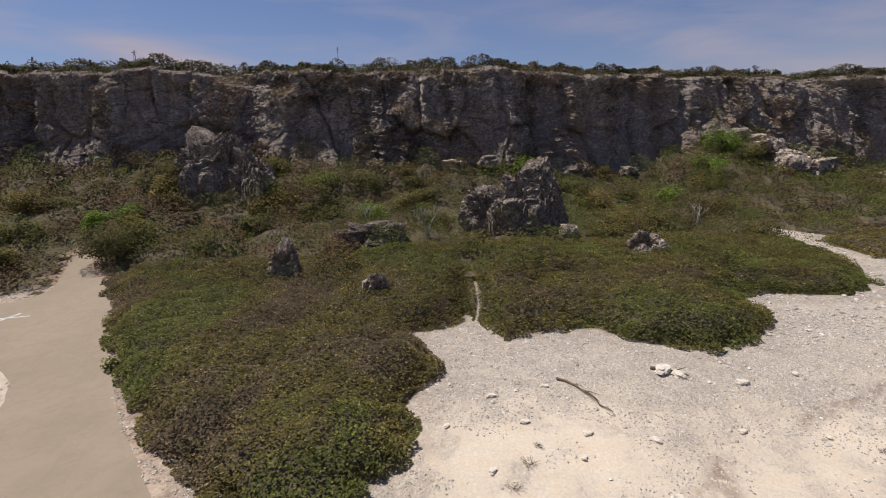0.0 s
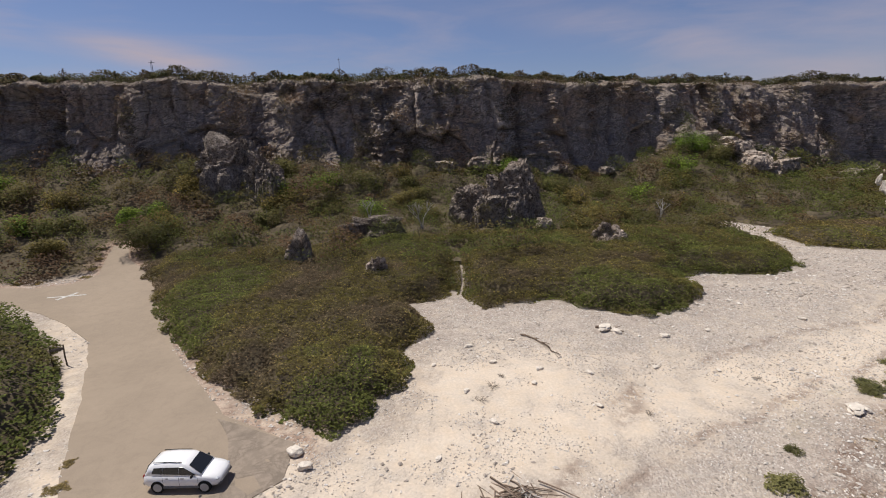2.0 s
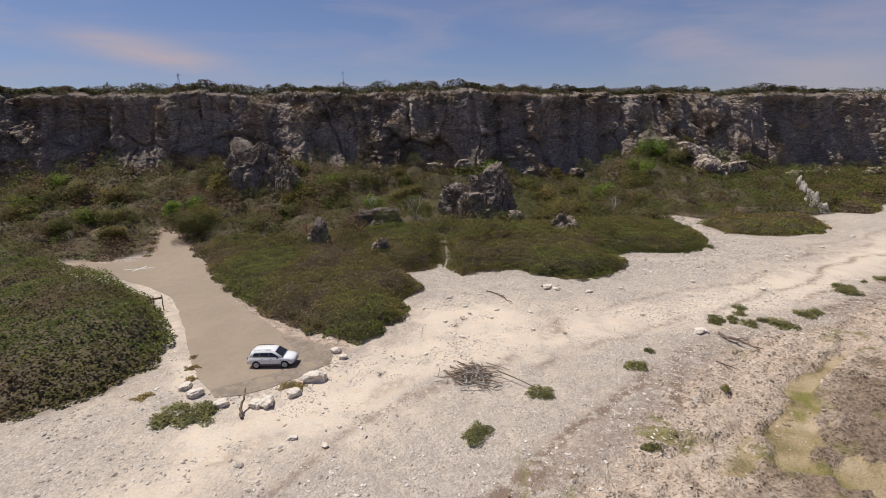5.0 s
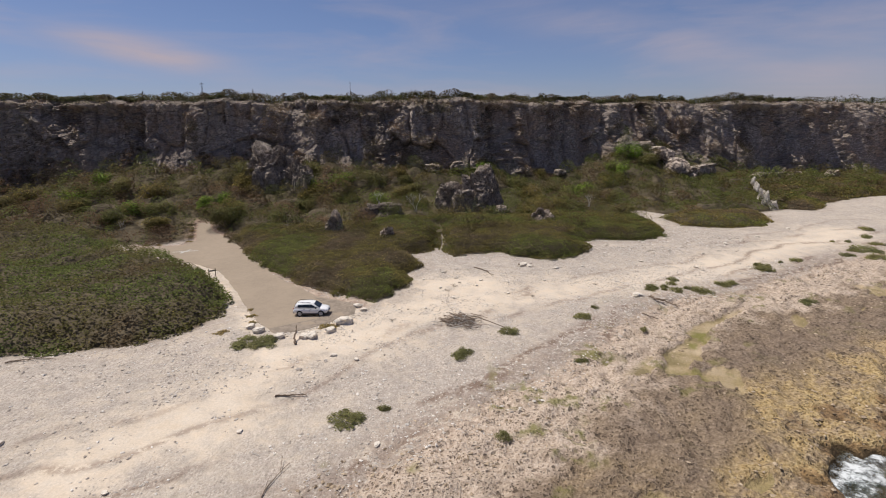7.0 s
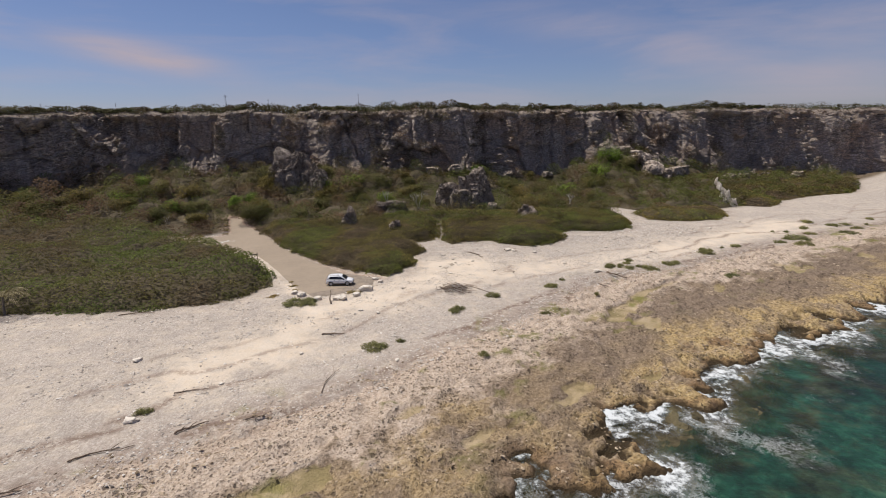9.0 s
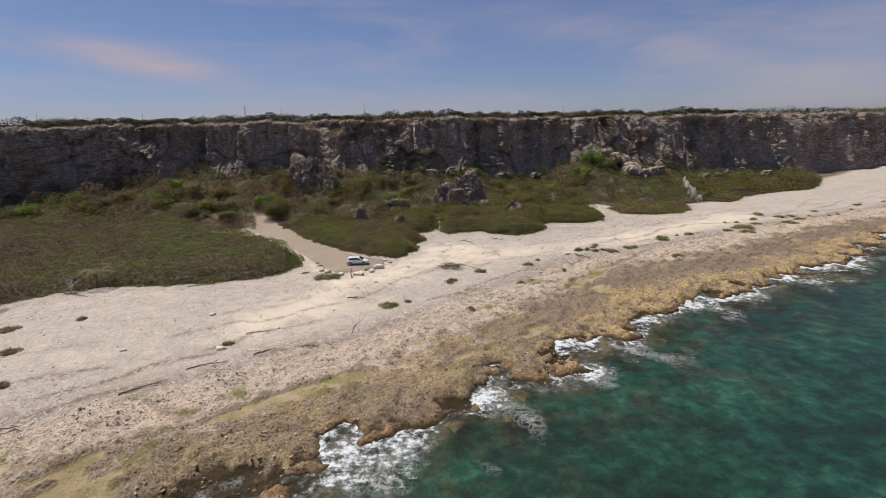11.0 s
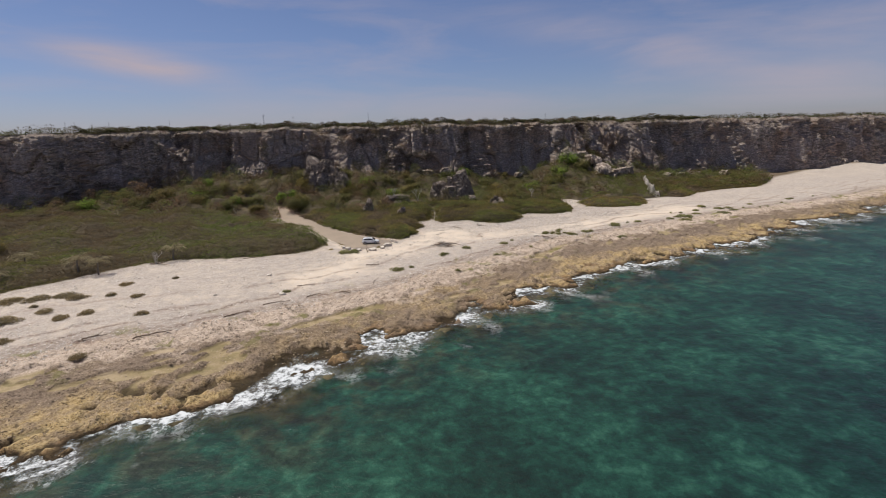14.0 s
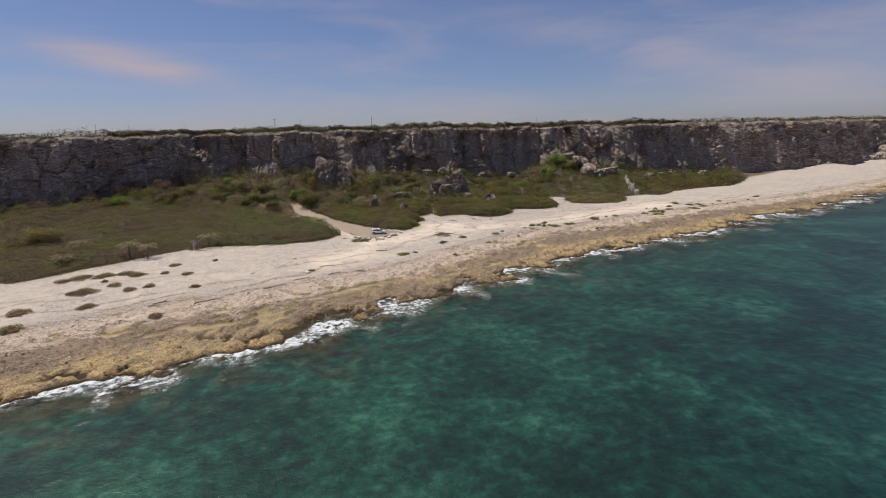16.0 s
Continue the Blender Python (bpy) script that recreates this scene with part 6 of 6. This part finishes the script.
mast((-67.6, 116.0), 6.4, "thin lattice radio mast on the plateau")
pole((-23.2, 118.0), 6.2)
for px_, py_, tall in ((-170.5, 145, 7.0), (-166.2, 145, 7.4), (-158.0, 145, 6.0), (-62.3, 145, 6.8), (-147.0, 140, 6.4), (66.5, 168, 5.6), (-120, 142, 6.2)):
    pole((px_, py_), tall)


# ---- driftwood ----
def driftlog(at, to, r, seed, label="grey sea-worn driftwood branch lying on the beach", lift=0.05, forks=2):
    rg = random.Random(seed)
    root = thing("driftwood", label, "driftwood", (at[0], at[1], float(ground_z(at[0], at[1])) + r * 0.6), "driftwood on the beach")
    w = Vector((to[0] - at[0], to[1] - at[1], float(ground_z(to[0], to[1])) - float(ground_z(at[0], at[1])) + lift))
    ts = np.linspace(0, 1, 9)
    bed = ground_z(at[0] + ts * w.x, at[1] + ts * w.y) - (root.location.z - r * 0.6 + ts * w.z)
    root.location.z += max(0.0, float(np.max(bed))) * 0.8
    bm = bmesh.new()
    side = Vector((-w.y, w.x, 0)) * 0.06
    knots = [w * (k / 5) + side * (math.sin(math.pi * k / 5) + rg.uniform(-0.7, 0.7)) + Vector((0, 0, 0.08 * rg.random())) for k in range(6)]
    for k in range(5):
        limb(bm, knots[k], knots[k + 1], r * (1 - 0.12 * k), r * (0.88 - 0.12 * k))
    part("stem", bm, DRIFT, root)
    for _ in range(forks):
        t = rg.uniform(0.35, 0.9)
        bm = bmesh.new()
        b = knots[int(t * 5)]
        limb(bm, b, b + Vector((w.x * 0.25 + rg.uniform(-0.5, 0.5), w.y * 0.25 + rg.uniform(-0.5, 0.5), rg.uniform(0.0, 0.35))), r * 0.5, r * 0.2, 5)
        part("branch", bm, DRIFT, root)


driftlog((7.9, 32.7), (10.2, 28.0), 0.085, 1, "long forked driftwood branch on the sand", 0.05, 4)
driftlog((30.3, 19.6), (32.4, 16.0), 0.15, 2, "thick weathered driftwood trunk among rubble", 0.1, 3)
driftlog((-13.4, 5.6), (-13.7, 8.0), 0.13, 3, "dark curved driftwood post leaning on the road-end stones", 1.0, 0)
for k, (a, b, r) in enumerate([((-10.0, -16.9), (-9.2, -12.4), 0.07), ((-15.5, -21.8), (-14.1, -20.9), 0.1), ((-12.7, -3.9), (-10.0, -3.6), 0.12), ((-20.9, -23.2), (-18.7, -21.7), 0.14), ((-41.4, -39.5), (-36.8, -37.8), 0.16), ((-31.6, -32.1), (-28.4, -29.6), 0.16),
                              ((-48.4, -39.5), (-46.1, -37.5), 0.15), ((-27.3, -26.6), (-23.3, -24.7), 0.1), ((15.0, 33.8), (17.2, 32.4), 0.16), ((-60.0, 0.6), (-54.5, -1.6), 0.14), ((-57.0, 2.0), (-59.4, -0.6), 0.12), ((-40.5, 2.2), (-36.0, 2.8), 0.1), ((27.0, 14.0), (28.6, 12.8), 0.1), ((-24.0, -17.0), (-21.0, -16.0), 0.08)]):
    driftlog(a, b, r * 0.7, 10 + k)


def driftwood_pile():
    rg = random.Random(4)
    gz = float(ground_z(4.6, 11.6))
    root = thing("driftwood_pile", "heaped pile of grey driftwood sticks on the sand", "driftwood", (4.6, 11.6, gz))
    for k in range(150):
        c = Vector((rg.gauss(-0.2, 1.15), rg.gauss(0.0, 0.85), 0))
        a = rg.gauss(0.5, 0.8) if rg.random() < 0.6 else rg.gauss(-0.9, 0.35)
        n = rg.uniform(0.7, 2.5)
        c.z = 0.05 + 0.7 * rg.random() * math.exp(-((c.x + 0.1) / 1.6) ** 2 - (c.y / 1.1) ** 2)
        way = Vector((math.cos(a), math.sin(a), rg.gauss(0, 0.16)))
        r = rg.uniform(0.026, 0.058)
        p, q = c - way * n / 2, c + way * n / 2
        p.z, q.z = max(p.z, 0.03), max(q.z, 0.03)
        bm = bmesh.new()
        limb(bm, p, q, r, r * 0.6, 5)
        part("stick", bm, (DRIFT, WEATHERED, WEATHERED, DRIFT, BLEACHED)[rg.randrange(5)], root)
    bm = bmesh.new()
    limb(bm, (1.9, 0.1, 0.4), (4.6, -2.2, 0.06), 0.06, 0.04, 6)
    part("stick", bm, DRIFT, root)


driftwood_pile()


def twig_tuft(at, s, seed):
    rg = random.Random(seed)
    root = thing("dead_tuft", "small dry leafless tuft of twigs on the sand", "shrub", (at[0], at[1], float(ground_z(*at))), "dry tufts on the sand")
    for k in range(16):
        bm = bmesh.new()
        a = rg.uniform(0, 6.28)
        foot = Vector((rg.gauss(0, 0.16) * s, rg.gauss(0, 0.16) * s, 0))
        m = foot + Vector((math.cos(a) * 0.22 * s, math.sin(a) * 0.22 * s, rg.uniform(0.1, 0.3) * s))
        limb(bm, foot, m, 0.012, 0.009, 3)
        for _ in range(3):
            limb(bm, m, m + Vector((math.cos(a) * 0.15 + rg.uniform(-0.2, 0.2), math.sin(a) * 0.15 + rg.uniform(-0.2, 0.2), rg.uniform(-0.05, 0.15))) * s, 0.009, 0.004, 3)
        part("twig", bm, BARK, root)


for k, (at, s) in enumerate([((4.2, 23.4), 1.1), ((3.2, 21.6), 0.9), ((5.0, 25.0), 0.6), ((14.6, 20.4), 0.6), ((-3.6, 12.0), 0.7), ((24.6, 24.6), 0.7)]):
    twig_tuft(at, s, 5 + k)


# ---- signpost and road mark ----
def sign_post():
    root = thing("sign_post", "dark wooden post with a small board at the thicket's edge", "sign", (-31.6, 28.6, float(ground_z(-31.6, 28.6, False))), rz=35)
    for sx in (-0.45, 0.45):
        bm = bmesh.new()
        limb(bm, (sx, 0, -0.1), (sx, 0, 1.9), 0.06, 0.055, 6)
        part("post", bm, UNDER, root)
    bm = bmesh.new()
    bmesh.ops.create_cube(bm, size=1.0, matrix=Matrix.Diagonal((1.0, 0.05, 0.22, 1)))
    bmesh.ops.bevel(bm, geom=bm.edges[:], offset=0.012, segments=1, affect="EDGES")
    bmesh.ops.translate(bm, verts=bm.verts, vec=(0, -0.09, 1.62))
    part("board", bm, BARK, root, "weathered grey-brown board")


sign_post()

PAINT = mat_plain("worn_white_road_paint", (0.62, 0.60, 0.56), 0.8, 0.2, vary=0.5, scale=3)


def stripe(a, b, w):
    bm = bmesh.new()
    a, b = Vector((*a, 0)), Vector((*b, 0))
    side = Vector((-(b - a).y, (b - a).x, 0)).normalized() * w / 2
    n = 6
    rows = []
    for k in range(n + 1):
        p = a + (b - a) * k / n
        rows.append([bm.verts.new((q.x, q.y, float(ground_z(q.x, q.y, False)) + 0.034)) for q in (p - side, p + side)])
    for lo, hi in zip(rows, rows[1:]):
        bm.faces.new((lo[0], hi[0], hi[1], lo[1]))
    return bm


mark = thing("road_mark", "worn white painted arrow on the concrete road", "road marking", (0, 0, 0), kind="structure")
part("shaft", stripe((-46.6, 46.6), (-42.4, 47.4), 0.28), PAINT, mark)
part("barb", stripe((-44.9, 45.8), (-44.0, 48.2), 0.42), PAINT, mark)


# ---- parked car ----
CAR_WHITE = mat_plain("white_car_paint", (0.80, 0.79, 0.78), 0.28, 0.5, vary=0.05, coat=0.6)
GLASS = mat_plain("dark_tinted_glass", (0.012, 0.014, 0.016), 0.06, 0.6, vary=0.1)
TRIM = mat_plain("grey_plastic_trim", (0.16, 0.16, 0.165), 0.6, 0.3, vary=0.2)
RUBBER = mat_plain("black_rubber", (0.018, 0.018, 0.018), 0.85, 0.2, vary=0.3)
ALLOY = mat_plain("silver_alloy", (0.42, 0.42, 0.43), 0.4, 0.5, 0.2, 0.15)
LAMP = mat_plain("clear_headlamp", (0.55, 0.57, 0.60), 0.12, 0.6, vary=0.2)
RED = mat_plain("red_tail_lamp", (0.30, 0.015, 0.012), 0.25, 0.5, vary=0.2)


def loft(rows, cap=True):
    """A closed skin through rings of equal length."""
    bm = bmesh.new()
    rings = [[bm.verts.new(p) for p in r] for r in rows]
    n = len(rings[0])
    for lo, hi in zip(rings, rings[1:]):
        for k in range(n):
            bm.faces.new((lo[k], lo[(k + 1) % n], hi[(k + 1) % n], hi[k]))
    if cap:
        bm.faces.new(rings[0][::-1])
        bm.faces.new(rings[-1])
    bmesh.ops.recalc_face_normals(bm, faces=bm.faces)
    for f in bm.faces:
        f.smooth = True
    return bm


def car():
    root = thing("car", "white compact sport utility car parked on the concrete", "car", (-13.5, 13.9, float(ground_z(-13.5, 13.9, False)) + 0.03), rz=-1)
    # lower body: stations along the length, (x, half width, sill, belt, bonnet or deck height)
    st = [(-2.16, 0.70, 0.45, 0.80, 0.86), (-2.10, 0.82, 0.36, 0.95, 1.02), (-1.85, 0.89, 0.32, 0.98, 1.05), (-1.2, 0.91, 0.30, 0.98, 1.04), (-0.3, 0.91, 0.29, 0.97, 1.03), (0.6, 0.91, 0.29, 0.95, 1.02),
          (1.0, 0.90, 0.30, 0.92, 1.01), (1.5, 0.88, 0.31, 0.84, 0.95), (1.88, 0.83, 0.33, 0.76, 0.86), (2.06, 0.74, 0.38, 0.68, 0.76), (2.15, 0.58, 0.44, 0.60, 0.66)]
    rows = []
    for x, w, lo, belt, top in st:
        half = [(0, lo), (w * 0.9, lo), (w, lo + 0.14), (w * 1.005, (lo + belt) / 2), (w * 0.985, belt), (w * 0.90, top - 0.01), (w * 0.55, top + 0.015), (0, top + 0.025)]
        rows.append([(x, y, z) for y, z in half] + [(x, -y, z) for y, z in half[-2:0:-1]])
    body = part("body", loft(rows), CAR_WHITE, root, "glossy white painted body")
    # cabin
    cab = [(-2.02, 0.80, 0.99, 1.02, 0.78), (-1.80, 0.84, 1.0, 1.52, 0.66), (-1.45, 0.85, 1.0, 1.635, 0.645), (-0.6, 0.86, 1.0, 1.675, 0.655), (0.15, 0.86, 1.0, 1.64, 0.65), (0.38, 0.86, 1.0, 1.56, 0.66), (1.18, 0.82, 0.98, 1.02, 0.76)]
    rows = []
    for x, w, lo, top, tw in cab:
        half = [(0, lo), (w, lo), ((w + tw) / 2 + 0.02, (lo + top) / 2), (tw + 0.03, top - 0.035), (tw * 0.86, top), (0, top + 0.02)]
        rows.append([(x, y, z) for y, z in half] + [(x, -y, z) for y, z in half[-2:0:-1]])
    part("cabin", loft(rows), CAR_WHITE, root)

    def side_w(z):
        return 0.862 - (z - 1.0) * (0.862 - 0.685) / 0.62

    for sgn in (-1, 1):
        for pts in ([(-1.60, 1.16), (-1.48, 1.44), (-1.0, 1.47), (-1.0, 1.13)], [(-0.975, 1.13), (-0.975, 1.47), (-0.10, 1.48), (-0.10, 1.10)], [(-0.075, 1.10), (-0.075, 1.48), (0.16, 1.47), (0.86, 1.07)]):
            bm = bmesh.new()
            vs = [bm.verts.new((x, sgn * (side_w(z) + 0.022), z)) for x, z in pts] + [bm.verts.new((x, sgn * (side_w(z) - 0.01), z)) for x, z in pts]
            bm.faces.new(vs[:4])
            for k in range(4):
                bm.faces.new((vs[k], vs[(k + 1) % 4], vs[4 + (k + 1) % 4], vs[4 + k]))
            bmesh.ops.recalc_face_normals(bm, faces=bm.faces)
            part("side_window", bm, GLASS, root, "dark tinted side window")
        bm = bmesh.new()
        bmesh.ops.create_cube(bm, size=1.0, matrix=Matrix.Translation((0.72, sgn * 1.0, 1.07)) @ Matrix.Diagonal((0.12, 0.2, 0.14, 1)))
        bmesh.ops.bevel(bm, geom=bm.edges[:], offset=0.03, segments=2, affect="EDGES")
        part("mirror", bm, RUBBER, root, "black door mirror")
        bm = bmesh.new()
        limb(bm, (-1.55, sgn * 0.60, 1.69), (0.05, sgn * 0.60, 1.71), 0.022, 0.022, 6)
        part("roof_rail", bm, RUBBER, root, "black roof rail")
        for hx in (-0.75, 0.12):
            bm = bmesh.new()
            bmesh.ops.create_cube(bm, size=1.0, matrix=Matrix.Translation((hx, sgn * 0.915, 0.90)) @ Matrix.Diagonal((0.17, 0.03, 0.035, 1)))
            part("door_handle", bm, TRIM, root, "grey door handle")
        for dx in (-0.99, -0.07, 0.98):
            bm = bmesh.new()
            bmesh.ops.create_cube(bm, size=1.0, matrix=Matrix.Translation((dx, sgn * 0.914, 0.68)) @ Matrix.Diagonal((0.012, 0.006, 0.56, 1)))
            part("door_seam", bm, TRIM, body)
        bm = bmesh.new()
        bmesh.ops.create_cube(bm, size=1.0, matrix=Matrix.Translation((0, sgn * 0.90, 0.36)) @ Matrix.Diagonal((2.1, 0.05, 0.14, 1)))
        part("sill", bm, TRIM, root, "grey plastic sill")
        bm = bmesh.new()
        bmesh.ops.create_uvsphere(bm, u_segments=12, v_segments=8, radius=1.0, matrix=Matrix.Translation((1.93, sgn * 0.64, 0.73)) @ pose(0, 0, 0, 0, 0, -sgn * 32) @ Matrix.Diagonal((0.13, 0.19, 0.085, 1)))
        part("headlight", bm, LAMP, root, "clear headlight")
        bm = bmesh.new()
        bmesh.ops.create_cube(bm, size=1.0, matrix=Matrix.Translation((-2.08, sgn * 0.74, 0.92)) @ Matrix.Diagonal((0.12, 0.15, 0.26, 1)))
        bmesh.ops.bevel(bm, geom=bm.edges[:], offset=0.03, segments=2, affect="EDGES")
        part("tail_light", bm, RED, root, "red tail light")
        for wx in (-1.32, 1.31):
            # black disc round the tyre takes the place of the arch's shade
            arch = bmesh.new()
            bmesh.ops.create_cone(arch, cap_ends=True, segments=28, radius1=0.375, radius2=0.375, depth=0.12, matrix=Matrix.Translation((wx, sgn * 0.862, 0.36)) @ pose(0, 0, 0, 90))
            part("wheel_arch", arch, RUBBER, body, "dark disc for the shaded wheel arch")
            bm = bmesh.new()
            bmesh.ops.create_cone(bm, cap_ends=True, segments=28, radius1=0.345, radius2=0.345, depth=0.22, matrix=Matrix.Translation((wx, sgn * 0.83, 0.345)) @ pose(0, 0, 0, 90))
            bmesh.ops.bevel(bm, geom=[e for e in bm.edges if len(e.link_faces) == 2 and abs(e.link_faces[0].normal.dot(e.link_faces[1].normal)) < 0.3], offset=0.03, segments=2, affect="EDGES")
            wheel = part("wheel", bm, RUBBER, root, "black tyre")
            bm = bmesh.new()
            bmesh.ops.create_cone(bm, cap_ends=True, segments=24, radius1=0.245, radius2=0.245, depth=0.02, matrix=Matrix.Translation((wx, sgn * 0.942, 0.345)) @ pose(0, 0, 0, 90))
            for k in range(5):
                a = 2 * math.pi * k / 5 + 0.3
                bmesh.ops.create_cube(bm, size=1.0, matrix=Matrix.Translation((wx + math.cos(a) * 0.12, sgn * 0.955, 0.345 + math.sin(a) * 0.12)) @ pose(0, 0, 0, 0, -math.degrees(a)) @ Matrix.Diagonal((0.2, 0.02, 0.06, 1)))
            part("rim", bm, ALLOY, wheel, "silver five-spoke rim")
    # glass front and back, bumpers, grille
    for name, pts, mat_, lab in (("windscreen", [(0.46, 0.60, 1.545), (1.13, 0.72, 1.065)], GLASS, "dark sloping windscreen"), ("rear_window", [(-1.83, 0.60, 1.50), (-2.0, 0.70, 1.10)], GLASS, "dark rear window")):
        (xa, wa, za), (xb, wb, zb) = pts
        o = 0.028 if name == "windscreen" else -0.025
        bm = bmesh.new()
        front = [bm.verts.new(p) for p in ((xa + o, wa, za + 0.02), (xa + o, -wa, za + 0.02), (xb + o, -wb, zb + 0.02), (xb + o, wb, zb + 0.02))]
        rear = [bm.verts.new(v.co - Vector((o, 0, 0.03))) for v in front]
        bm.faces.new(front)
        for k in range(4):
            bm.faces.new((front[k], front[(k + 1) % 4], rear[(k + 1) % 4], rear[k]))
        bmesh.ops.recalc_face_normals(bm, faces=bm.faces)
        part(name, bm, mat_, root, lab)
    for name, x, z, dims, mat_, lab in (("grille", 2.11, 0.64, (0.06, 0.72, 0.10), RUBBER, "black grille"), ("front_bumper", 2.06, 0.43, (0.22, 1.46, 0.16), TRIM, "grey front bumper"), ("rear_bumper", -2.12, 0.48, (0.2, 1.56, 0.22), TRIM, "grey rear bumper"), ("number_plate", 2.165, 0.52, (0.02, 0.42, 0.1), PAINT, "plain pale plate")):
        bm = bmesh.new()
        bmesh.ops.create_cube(bm, size=1.0, matrix=Matrix.Translation((x, 0, z)) @ Matrix.Diagonal((*dims, 1)))
        bmesh.ops.bevel(bm, geom=bm.edges[:], offset=min(dims) * 0.3, segments=2, affect="EDGES")
        part(name, bm, mat_, root, lab)
    root.scale = (0.96, 0.96, 0.96)


car()
